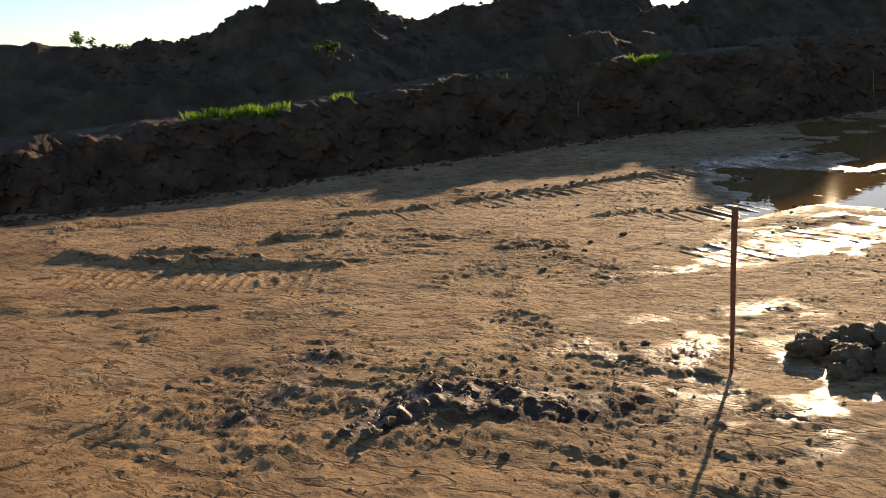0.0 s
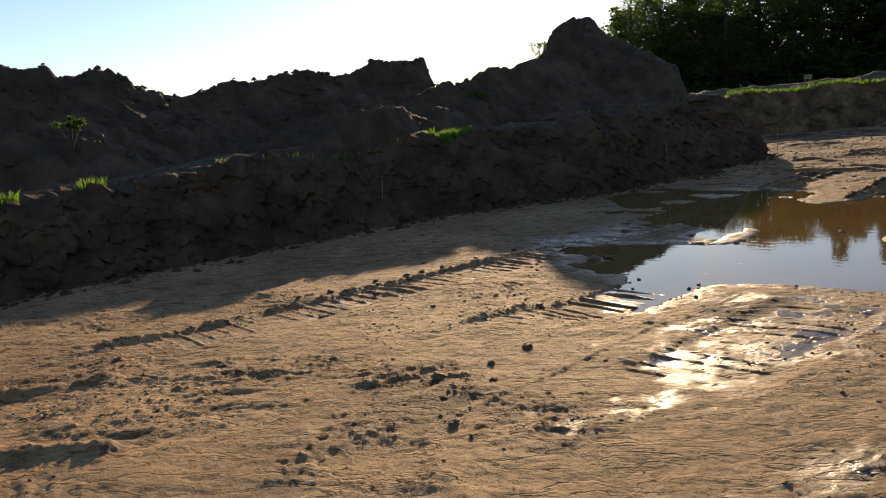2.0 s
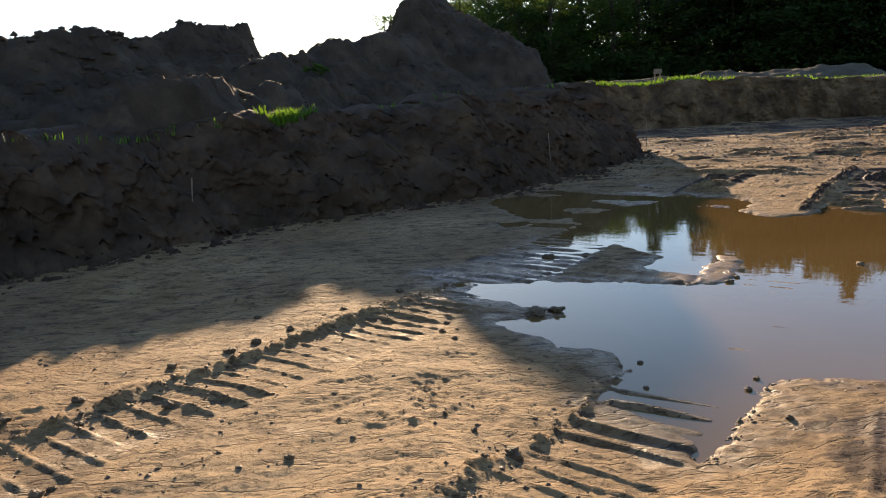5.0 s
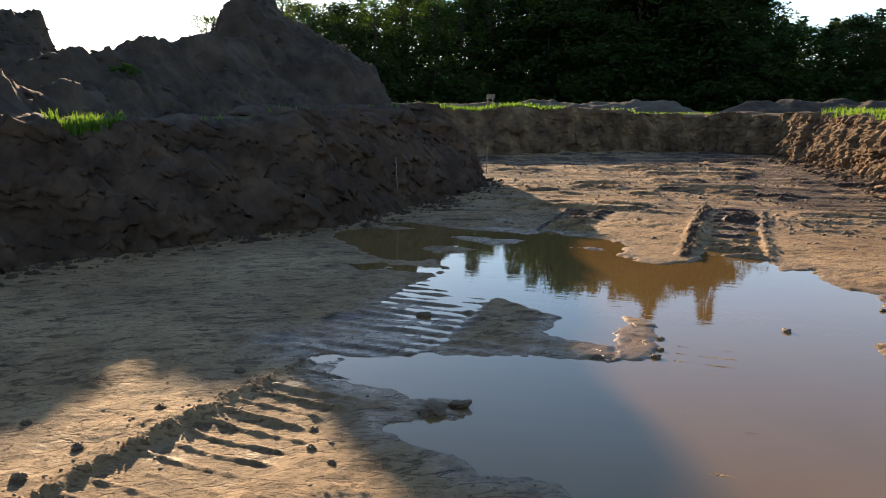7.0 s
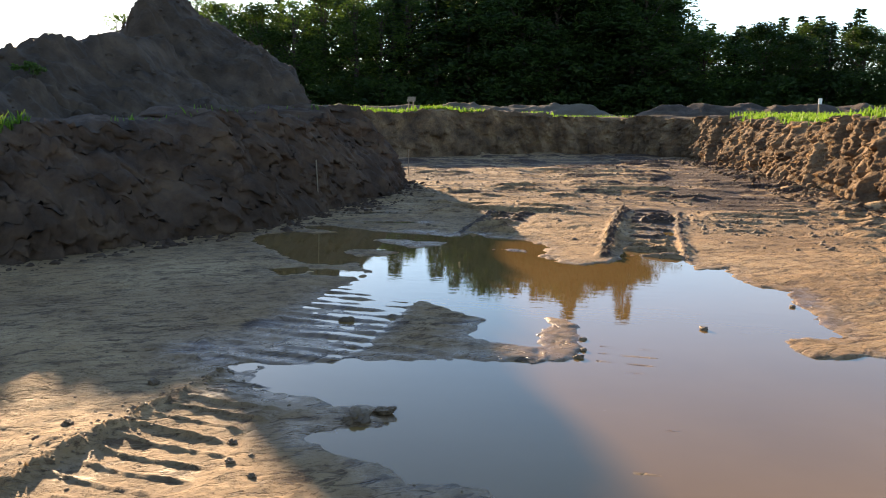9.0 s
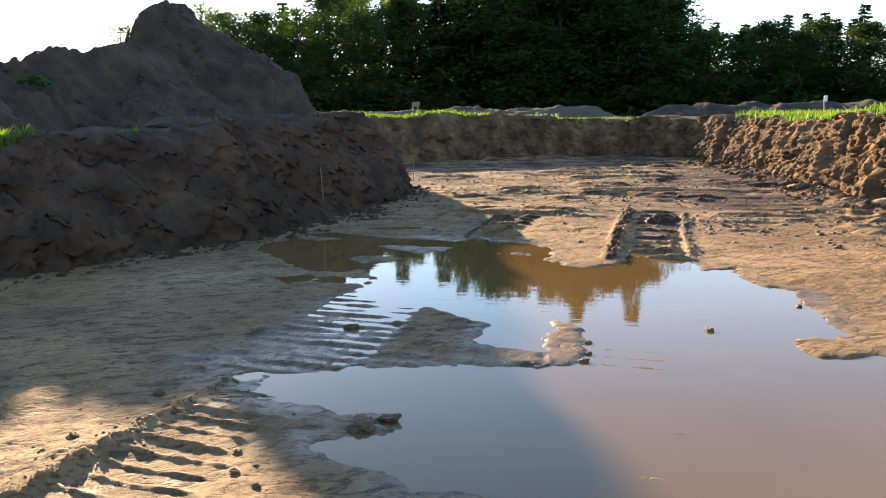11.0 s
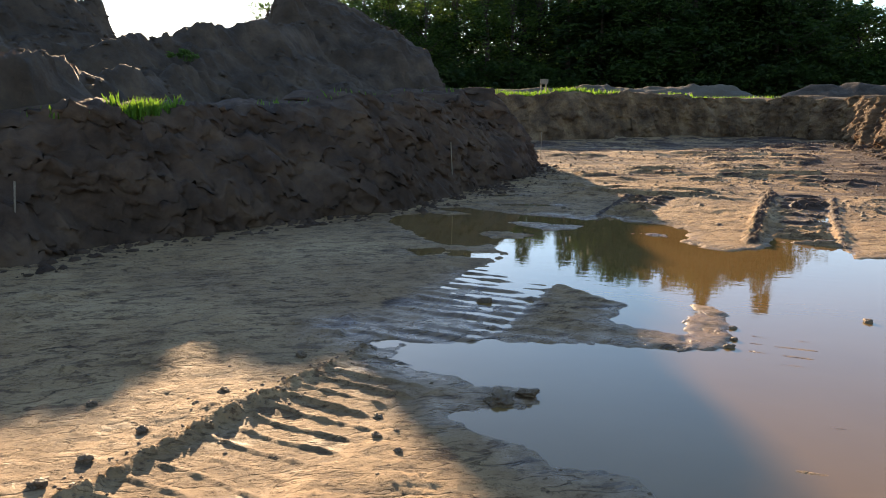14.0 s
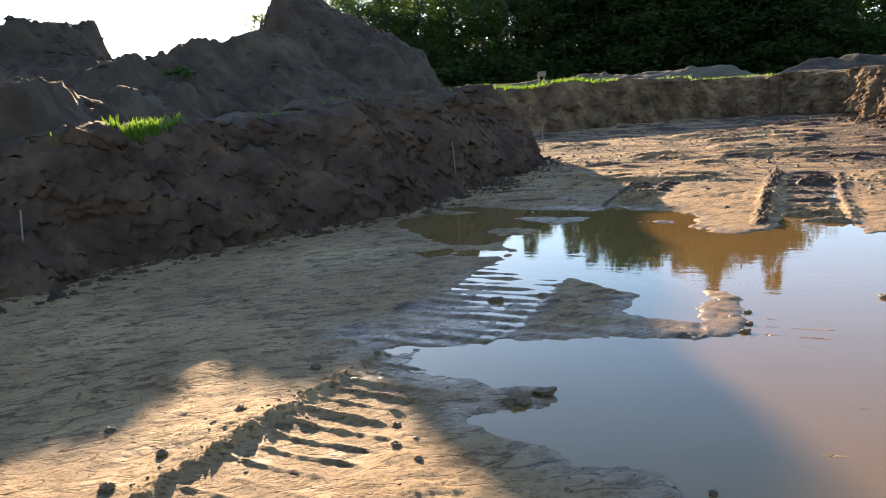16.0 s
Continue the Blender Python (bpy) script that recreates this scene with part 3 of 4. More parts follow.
def bank(name, toe, heights, run, step, rows, mat, rough, seed, label, gully=0.0, back=1.6, rise=0.0, lump=0.5):
    """An earth bank that rises from its toe line, to the left of its way, with a rounded crest and a flat back."""
    line = resample(toe, step)
    n = len(line)
    P = np.array([(p.x, p.y) for p in line])
    T = np.gradient(P, axis=0)
    for _ in range(12):
        T[1:-1] = (T[:-2] + T[1:-1] * 2 + T[2:]) / 4
    T /= np.linalg.norm(T, axis=1)[:, None]
    N = np.stack([-T[:, 1], T[:, 0]], 1)
    s = np.concatenate([[0], np.cumsum(np.linalg.norm(np.diff(P, axis=0), axis=1))])
    v = np.linspace(0, 1, rows)
    face = np.clip(v / 0.72, 0, 1)
    S, F = np.meshgrid(s, face, indexing="ij")
    V = np.meshgrid(s, v, indexing="ij")[1]
    over = run * (F ** 1.15) + back * np.clip((V - 0.72) / 0.28, 0, 1)
    foot = -0.55
    height = np.interp(P[:, 0], [h[0] for h in heights], [h[1] for h in heights])[:, None]
    Z = foot + (height - foot) * (F ** 0.85)
    Z = Z + rise * np.clip((V - 0.72) / 0.28, 0, 1)
    crest = 0.12 * fbm(S * 0.8, 0 * S, 3, seed + 5)
    Z = Z + crest * F
    big = fbm(S * 0.9, Z * 0.8 + over * 0.5, 4, seed)
    small = fbm(S * 4.0, Z * 3.2 + over * 2, 4, seed + 9, 0.68)
    lean = S + 0.35 * Z
    rills, gain, freq = 0.6, -0.5, 2.5
    for i in range(5):
        rills = rills + gain * 2 * np.abs(vnoise(lean * freq + 0.4 * vnoise(S * 2, Z * 2, seed + 3), Z * freq * (0.2 + 0.08 * i), seed + 40 + i))
        gain, freq = gain * 0.6, freq * 2.05
    fade = 1 - 0.75 * np.clip((V - 0.72) / 0.2, 0, 1)
    push = fade * (rough * big + lump * rough * small + gully * rills)
    X = P[:, 0][:, None] + N[:, 0][:, None] * (over + push)
    Y = P[:, 1][:, None] + N[:, 1][:, None] * (over + push)
    grain = fbm(S * 13.0, Z * 11.0 + over * 6, 3, seed + 21, 0.65)
    X, Y = X + N[:, 0][:, None] * 0.06 * fade * grain, Y + N[:, 1][:, None] * 0.06 * fade * grain
    Z = Z + fade * 0.35 * rough * small - 0.3 * np.clip((V - 0.95) / 0.05, 0, 1)
    return tagged(new(name, grid_mesh(name, X, Y, Z, mat)), label, "earth bank", kind="structure")


L_TOE = [(-14, 12.0), (-4, 12.3), (1.5, 13.2), (4.4, 13.9), (8.6, 14.4), (12.3, 14.2), (15.0, 13.3), (17.0, 12.6), (20.5, 12.3),
         (23.6, 12.5), (25.6, 13.3), (27.4, 15.0), (29.3, 18.5), (30.2, 22.0)]
L_TOP = [(-14, 0.7), (1, 0.8), (5, 0.92), (9, 1.08), (13, 1.2), (20, 1.28), (26, 1.4), (30, 1.4)]
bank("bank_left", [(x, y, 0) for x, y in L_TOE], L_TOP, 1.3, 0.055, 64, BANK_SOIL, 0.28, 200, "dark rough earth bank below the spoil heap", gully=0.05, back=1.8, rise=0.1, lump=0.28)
bank("bank_far", [(31.0, 24.0, 0), (33.0, 22.0, 0), (35.5, 18.5, 0), (37.5, 15.5, 0), (40.0, 12.5, 0), (40.7, 11.0, 0)], [(30, 1.48), (45, 1.42)], 1.0, 0.10, 40, LOAM, 0.2, 260,
     "low brown earth bank closing the pit")
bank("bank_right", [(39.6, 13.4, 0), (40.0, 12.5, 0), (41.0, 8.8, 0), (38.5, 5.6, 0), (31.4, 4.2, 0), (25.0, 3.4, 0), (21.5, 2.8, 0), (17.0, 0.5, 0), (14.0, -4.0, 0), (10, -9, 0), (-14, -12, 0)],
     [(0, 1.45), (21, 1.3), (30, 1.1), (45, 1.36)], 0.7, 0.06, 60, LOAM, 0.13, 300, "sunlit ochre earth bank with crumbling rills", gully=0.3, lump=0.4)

# ---------- spoil heap ----------
# crests of the heap: the line's y, then x and height along it
CRESTS = [(21.6, [(-16, 2.3), (-3, 2.5), (0.5, 2.63), (3.2, 2.45), (5.2, 2.53), (5.7, 2.88), (6.05, 3.2), (6.8, 3.25), (7.15, 3.48), (8.05, 3.45), (8.4, 3.17),
                  (9.5, 3.4), (10.4, 2.75), (11.6, 2.66), (12.15, 2.95), (13.7, 2.97), (14.3, 3.26), (16.0, 3.08), (16.9, 3.1), (17.8, 3.5), (19.75, 3.5), (20.2, 2.2), (23, 1.6)]),
          (19.3, [(15.5, 1.5), (17.6, 2.45), (18.6, 2.64), (19.6, 2.6), (20.8, 2.97), (23.0, 3.15), (24.5, 3.3), (26, 2.0)]),
          (20.2, [(22.5, 1.8), (24.5, 2.95), (25.05, 4.25), (25.7, 4.5), (26.7, 4.75), (27.8, 4.88), (29.0, 4.8), (30.3, 4.0), (33, 2.5)])]
hx = axis([(-16, 2, 0.2), (2, 34, 0.055)])
hy = axis([(14.4, 22.8, 0.06), (22.8, 28, 0.4)])
HX, HY = np.meshgrid(hx, hy, indexing="ij")
HZ = np.full(HX.shape, -1.0)
for line_y, line in CRESTS:
    lx, lz = [p[0] for p in line], [p[1] for p in line]
    crest = np.interp(HX, lx, lz)
    broad = sum(np.interp(HX + o, lx, lz) for o in (-1.2, -0.6, 0, 0.6, 1.2)) / 5 - 0.3
    slant = 0.33 * (HX - 25.0) if line[-1][0] == 33 else 0.0
    off = HY - line_y - slant - 0.2 * vnoise(HX * 0.4, 0 * HX, 451)
    top = broad + (crest - broad) * np.exp(-(np.abs(off) / 0.5) ** 2)
    slope = np.where(off < 0, 0.56 * np.maximum(-off - 0.15, 0), 0.7 * np.maximum(off - 0.3, 0))
    HZ = np.maximum(HZ, top - slope)
fall = smooth(0.0, 3.0, 21.0 - HY) * 1.5
edge_x = 26.85 + 0.48 * (HY - 15.3)
HZ = np.minimum(HZ, 5.05 - 0.54 * np.maximum(21.6 - HY, 0) - 1.05 * np.maximum(HX - edge_x, -2))
HZ = HZ + 0.2 * fbm(HX * 0.8, HY * 0.8, 4, 401) * smooth(0.2, 1.5, fall) + 0.05 * fbm(HX * 2.4, HY * 2.4, 4, 411, 0.6)
block = fbm(HX * 3.1, HY * 3.1, 3, 421, 0.6)
HZ = HZ + 0.06 * (smooth(-0.1, 0.12, block) + smooth(0.3, 0.5, block)) - 0.04
HZ = np.maximum(HZ, np.interp(HX, [-16, 5, 13, 26], [0.4, 0.55, 0.95, 1.05]))
toe_y = np.interp(HX, [p[0] for p in L_TOE], [p[1] for p in L_TOE])
HZ = HZ - 2.5 * np.maximum(toe_y + 2.1 - HY, 0)
heap_me = grid_mesh("spoil_mound", HX + 0.06 * fbm(HX * 4, HY * 4, 2, 431), HY + 0.06 * fbm(HX * 4, HY * 4, 2, 441), HZ, TOPSOIL)
tagged(new("spoil_mound", heap_me), "long lumpy mound of dark excavated topsoil on the bank", "soil mound")


# ---------- trees ----------
def leaf_cloud(rng, centres, per, spread, size, flat=0.5):
    """Small leaf quads scattered round clump centres."""
    C = np.repeat(np.array(centres), per, axis=0)
    n = len(C)
    d = rng.normal(size=(n, 3))
    d /= np.linalg.norm(d, axis=1)[:, None]
    pos = C + d * (rng.random((n, 1)) ** 0.5) * np.array(spread)
    a = rng.normal(size=(n, 3))
    a[:, 2] *= flat
    a /= np.linalg.norm(a, axis=1)[:, None]
    b = np.cross(a, rng.normal(size=(n, 3)))
    b /= np.linalg.norm(b, axis=1)[:, None]
    s = size * (0.6 + 0.8 * rng.random((n, 1)))
    v = np.stack([pos - a * s, pos + b * s * 0.7, pos + a * s], 1).reshape(-1, 3)
    f = np.arange(3 * n).reshape(-1, 3)
    return v, f


def quads_mesh(name, v, f, mat):
    me = bpy.data.meshes.new(name)
    f = f.astype(np.int32)
    me.vertices.add(len(v))
    me.vertices.foreach_set("co", v.astype(np.float32).ravel())
    me.loops.add(f.size)
    me.loops.foreach_set("vertex_index", f.ravel())
    me.polygons.add(len(f))
    me.polygons.foreach_set("loop_start", np.arange(0, f.size, f.shape[1], dtype=np.int32))
    me.materials.append(mat)
    me.update(calc_edges=True)
    return me


def limb(verts, faces, a, b, ra, rb, sides=6):
    a, b = Vector(a), Vector(b)
    q = (b - a).to_track_quat("Z", "Y")
    k = len(verts)
    for p, r in ((a, ra), (b, rb)):
        for i in range(sides):
            t = 2 * math.pi * i / sides
            verts.append(p + q @ Vector((r * math.cos(t), r * math.sin(t), 0)))
    for i in range(sides):
        j = (i + 1) % sides
        faces.append((k + i, k + j, k + sides + j, k + sides + i))
    faces.append(tuple(range(k + sides, k + 2 * sides)))


def broad_tree(height, width, leaf, seed, label, clumps=120, per=90, low=0.08, size=0.14):
    rng = np.random.default_rng(seed)
    e = empty_at("broadleaf_tree", pose(0, 0, -50))
    verts, faces = [], []
    limb(verts, faces, (0, 0, -0.4), (0.1, 0, height * 0.45), 0.17, 0.11, 8)
    limb(verts, faces, (0.1, 0, height * 0.45), (0.0, 0.15, height * 0.9), 0.11, 0.03)
    centres = []
    for i in range(clumps):
        u = low + (1 - low) * rng.random()
        prof = math.sin(math.pi * min(1, 0.18 + 0.82 * u) ** 0.9) ** 0.6
        ang = rng.random() * 2 * math.pi
        r = width * 0.5 * prof * math.sqrt(rng.random()) * (0.85 + 0.3 * rng.random())
        c = (r * math.cos(ang), r * math.sin(ang), height * u * (0.96 + 0.06 * rng.random()))
        centres.append(c)
        if i % 4 == 0:
            limb(verts, faces, (0.05, 0, max(0.8, c[2] * 0.7)), c, 0.05, 0.012, 5)
    v, f = leaf_cloud(rng, centres, per, (width * 0.15, width * 0.15, height * 0.055), size)
    part("trunk", mesh_from("trunk", verts, faces, BARK), e)
    part("crown", quads_mesh("crown", v, f, leaf), e)
    return tagged(e, label, "tree", "forest trees")


def spruce_tree(height, width, seed, label):
    rng = np.random.default_rng(seed)
    e = empty_at("spruce_tree", pose(0, 0, -50))
    verts, faces = [], []
    limb(verts, faces, (0, 0, -0.4), (0, 0, height * 0.98), 0.16, 0.015, 7)
    V, F, k = [], [], 0
    levels = int(height * 2.6)
    for i in range(levels):
        u = i / levels
        z = height * (0.06 + 0.93 * u)
        r = width * 0.5 * (1 - u) ** 0.85 * (0.8 + 0.4 * rng.random())
        for j in range(int(6 + 5 * (1 - u))):
            ang = rng.random() * 6.283
            out = Vector((math.cos(ang), math.sin(ang), 0))
            tip = out * r * (0.75 + 0.4 * rng.random()) + Vector((0, 0, z - 0.28 * r))
            root = Vector((0, 0, z))
            side = Vector((-out.y, out.x, 0))
            for m in range(7):
                w = (m + 0.6) / 7
                p = root.lerp(tip, w)
                s = 0.16 + 0.16 * (1 - w)
                tilt = rng.normal(size=3) * 0.35
                a = (side * (1 if m % 2 else -1) + out * 0.5 + Vector(tilt)).normalized() * s * 1.6
                b = (out + Vector((0, 0, -0.5)) + Vector(tilt[::-1])).normalized() * s
                V += [p, p + a * 0.5 + b * 0.6, p + a + b * 0.3, p + a * 0.5 - b * 0.4]
                F.append((k, k + 1, k + 2, k + 3))
                k += 4
    part("trunk", mesh_from("trunk", verts, faces, BARK), e)
    part("crown", quads_mesh("crown", np.array(V), np.array(F), NEEDLE), e)
    return tagged(e, label, "tree", "forest trees")


KINDS = [broad_tree(10.0, 6.5, LEAF, 1, "tall dark green broadleaf tree at the forest edge"),
         broad_tree(9.0, 7.0, LEAF, 2, "wide dark green broadleaf tree at the forest edge"),
         broad_tree(10.0, 5.0, LEAF_PALE, 3, "slender light green birch with an open crown", clumps=80, per=55, low=0.25, size=0.1),
         broad_tree(8.0, 7.5, LEAF_PALE, 4, "bushy fresh green tree catching evening light", clumps=130, per=90, low=0.05, size=0.13),
         spruce_tree(11.0, 4.2, 5, "dark narrow spruce in the forest"),
         spruce_tree(13.0, 5.0, 6, "tall dark spruce rising over the forest")]
CENTRE = (5.4, 7.0)


def stand(kind, az, dist, height, turn):
    base = KINDS[kind]
    dist, height = 2 * dist, 2 * height
    x, y = CENTRE[0] + dist * math.cos(radians(az)), CENTRE[1] + dist * math.sin(radians(az))
    full = (10.0, 9.0, 10.0, 8.0, 11.0, 13.0)[kind]
    s = height / full
    c = copy_thing(base, pose(x, y, 1.25, 0, 0, turn))
    c.scale = (s * (1.2 + 0.25 * random.random()), s * (1.2 + 0.25 * random.random()), s)
    return c


# treetop heights over the field by direction (degrees), at about 60 m
TOPS = [(-32, 6.2), (-14, 6.4), (-9, 6.0), (-5.5, 5.8), (-2.5, 6.0), (-0.8, 8.5), (1, 11.3), (6, 12.3), (9, 11.8), (12, 11.2), (15, 10.4), (17, 9.8), (19, 9.3), (24, 8.9), (28, 8.6), (33, 8.0)]
az = -31.0
row = 0
rt = random.Random(11)
while az < 33.0:
    h = float(np.interp(az, [t[0] for t in TOPS], [t[1] for t in TOPS]))
    pale = az > 16
    stand(rt.choice([2, 0, 2] if pale else ([0, 1, 0, 4] if az > 0 else [3, 1, 3, 4])), az, 58 + 3 * rt.random(), h * (0.86 + 0.16 * rt.random()), rt.random() * 360)
    stand(rt.choice([0, 1, 4]), az + 1.0, 63 + 3 * rt.random(), h * (0.85 + 0.2 * rt.random()), rt.random() * 360)
    if rt.random() < 0.75:
        stand(rt.choice([4, 0, 1, 4]), az + 0.4, 69 + 4 * rt.random(), h * (0.9 + 0.25 * rt.random()), rt.random() * 360)
    az += 1.75 + 0.5 * rt.random()
for a, d, h in ((17.9, 60, 10.6), (16.9, 66, 10.2), (5.6, 59, 13.6), (1.8, 59, 13.4), (3.4, 64, 12.4), (7.8, 60, 12.4), (9.5, 62, 12.4), (11.5, 66, 12.0), (13.7, 61, 11.8), (-2.0, 70, 7.6), (-3.2, 74, 7.9), (-7.5, 78, 8.6), (-8.6, 80, 8.9), (-9.6, 76, 8.4), (-11.8, 74, 8.6), (-5.0, 76, 7.8)):
    stand(5 if h > 11.5 else 4, a, d, h, rt.random() * 360)
for k in KINDS:
    for o in (*k.children_recursive, k):
        bpy.data.objects.remove(o)

# dark undergrowth under the trees
rng = np.random.default_rng(77)
cents = []
for i in range(900):
    a, d = radians(-33 + 67 * rng.random()), 112 + 14 * rng.random()
    cents.append((CENTRE[0] + d * math.cos(a), CENTRE[1] + d * math.sin(a), 1.6 + 4.5 * rng.random() ** 1.5))
v, f = leaf_cloud(rng, cents, 60, (2.2, 2.2, 1.5), 0.4)
tagged(new("undergrowth", quads_mesh("undergrowth", v, f, LEAF)), "dark dense shrubs along the forest edge", "shrubs", kind="stuff")


# ---------- mounds and bushes far off ----------
def mound(name, a0, a1, dist, height, width, mat, seed, label):
    th = np.linspace(radians(a0), radians(a1), 220)
    v = np.linspace(-1, 1, 26)
    T, V = np.meshgrid(th, v, indexing="ij")
    R = dist + width * V + 0.6 * vnoise(T * 30, V, seed)
    X, Y = CENTRE[0] + R * np.cos(T), CENTRE[1] + R * np.sin(T)
    end = smooth(0, 0.12, (T - th[0]) / (th[-1] - th[0])) * smooth(1, 0.88, (T - th[0]) / (th[-1] - th[0]))
    Z = 1.15 + end * (height * (1 + 0.13 * fbm(T * 60, 0 * T, 4, seed))) * np.maximum(1 - np.abs(V), 0) ** 0.8 + 0.1 * fbm(X * 1.2, Y * 1.2, 3, seed + 2)
    tagged(new(name, grid_mesh(name, X, Y, Z, mat)), label, "soil heap")


mound("soil_mound", 2.5, -26, 48, 0.75, 2.4, TOPSOIL, 501, "low dark heap of soil behind the grass")
mound("soil_mound", 32, 1.5, 52, 0.8, 2.5, FIELD, 521, "low grey-brown ridge of soil before the forest")


def shrub(x, y, z, h, w, seed, label):
    rng = np.random.default_rng(seed)
    e = empty_at("shrub", pose(x, y, z))
    verts, faces = [], []
    cs = []
    for i in range(9):
        a = rng.random() * 6.28
        t = (w * 0.5 * math.cos(a) * rng.random(), w * 0.5 * math.sin(a) * rng.random(), h * (0.5 + 0.5 * rng.random()))
        limb(verts, faces, (0, 0, -0.1), t, 0.018, 0.005, 5)
        cs.append(t)
    v, f = leaf_cloud(rng, cs, 40, (w * 0.16, w * 0.16, h * 0.13), 0.045)
    part("stem", mesh_from("stem", verts, faces, BARK), e)
    part("foliage", quads_mesh("foliage", v, f, LEAF_PALE), e)
    tagged(e, label, "shrub")


shrub(25.3, 21.3, 3.15, 0.85, 0.9, 601, "small thin shrub on the crest of the heap")
shrub(2.3, 21.9, 2.1, 0.75, 0.7, 602, "small dark shrub on the crest of the heap")
shrub(3.3, 21.9, 2.0, 0.6, 0.7, 603, "small dark shrub on the crest of the heap")
shrub(6.9, 17.6, 1.75, 0.45, 0.5, 604, "leafy weed growing on the dark heap")
shrub(18.3, 18.1, 1.85, 0.4, 0.6, 605, "leafy weed growing on the dark heap")


# ---------- grass ----------
def grass_patch(name, spots, blades, height, seed, label, lean=0.5, width=0.012):
    """Upright blades: spots are (x, y, z, half length along x, half width along y)."""
    rng = np.random.default_rng(seed)
    V, F, k = [], [], 0
    for (x, y, z, lx, ly), n in zip(spots, blades):
        for _ in range(n):
            px, py = x + lx * (2 * rng.random() - 1), y + ly * (2 * rng.random() - 1)
            h = height * (0.45 + 0.75 * rng.random())
            a = rng.random() * 6.283
            bend = rng.normal(size=2) * lean * h * 0.45
            w = width * (0.7 + 0.6 * rng.random())
            s = np.array((math.cos(a) * w, math.sin(a) * w, 0))
            p0 = np.array((px, py, z - 0.06))
            p1 = p0 + np.array((bend[0] * 0.35, bend[1] * 0.35, h * 0.6))
            p2 = p0 + np.array((bend[0], bend[1], h))
            V += [p0 - s, p0 + s, p1 + s * 0.8, p1 - s * 0.8, p1 - s * 0.8, p1 + s * 0.8, p2 + s * 0.1, p2 - s * 0.1]
            F += [(k, k + 1, k + 2, k + 3), (k + 4, k + 5, k + 6, k + 7)]
            k += 8
    tagged(new(name, quads_mesh(name, np.array(V), np.array(F), GRASS)), label, "grass", kind="stuff")


dg = bpy.context.evaluated_depsgraph_get()


def top_at(x, y):
    hit, p, *_ = scene.ray_cast(dg, Vector((x, y, 12)), Vector((0, 0, -1)))
    return p.z if hit else 0.0


bpy.context.view_layer.update()
dg = bpy.context.evaluated_depsgraph_get()


def along(points, step, wide, jitter, seed):
    r = random.Random(seed)
    out = []
    for (ax, ay), (bx, by) in zip(points, points[1:]):
        n = max(1, int(math.hypot(bx - ax, by - ay) / step))
        for i in range(n):
            t = (i + r.random()) / n
            x, y = ax + (bx - ax) * t + jitter * (r.random() - 0.5), ay + (by - ay) * t + jitter * (r.random() - 0.5)
            out.append((x, y, top_at(x, y), step * 0.8, wide))
    return out


s1 = along([(3.2, 15.3), (5.1, 15.45)], 0.14, 0.14, 0.2, 1)
grass_patch("grass_strip", s1, [60] * len(s1), 0.22, 21, "bright green grass strip on the bank ledge")
s2 = along([(6.0, 15.6), (6.5, 15.6)], 0.12, 0.1, 0.15, 2)
grass_patch("grass_tuft", s2, [26] * len(s2), 0.22, 22, "bright green grass tuft on the bank ledge")
s3 = [(x, y, max(z, 1.08), a, b) for x, y, z, a, b in along([(13.3, 15.05), (14.4, 15.0)], 0.1, 0.1, 0.14, 3)]
grass_patch("grass_tuft", s3, [40] * len(s3), 0.2, 23, "sunlit green grass tuft on the bank ledge")
s4 = along([(7.0, 15.9), (12.0, 15.7), (13.3, 15.5)], 0.25, 0.3, 0.6, 4)
grass_patch("grass_strip", s4, [10] * len(s4), 0.1, 24, "sparse shaded grass on the bank ledge")
s5 = along([(16.0, 14.6), (22.0, 14.2)], 0.4, 0.3, 0.8, 5)
grass_patch("grass_strip", s5, [9] * len(s5), 0.13, 25, "sparse shaded grass on the bank ledge")
s6 = along([(36.6, 19.6), (38.8, 16.6), (40.3, 14.5)], 0.14, 0.45, 0.5, 6)
grass_patch("grass_strip", s6, [26] * len(s6), 0.22, 26, "bright green grass strip on the far bank edge", width=0.02)
s7 = along([(41.6, 12.4), (42.6, 9.8), (42.3, 8.0)], 0.2, 0.5, 0.5, 7)
grass_patch("grass_strip", s7, [16] * len(s7), 0.15, 27, "short green grass on the far bank edge", width=0.02)
s8 = along([(37.0, 3.6), (31.6, 2.6), (25.3, 1.8), (21.9, 1.2), (18.0, -1.0)], 0.11, 0.6, 0.9, 8)
grass_patch("grass_strip", s8, [34] * len(s8), 0.24, 28, "lush green grass along the sunlit bank edge", width=0.016)
s9 = along([(36.0, 1.6), (25.0, -0.6), (18.0, -3.0)], 0.2, 1.2, 1.4, 9)
grass_patch("meadow_grass", s9, [40] * len(s9), 0.2, 29, "lush green meadow grass behind the sunlit bank", width=0.02)


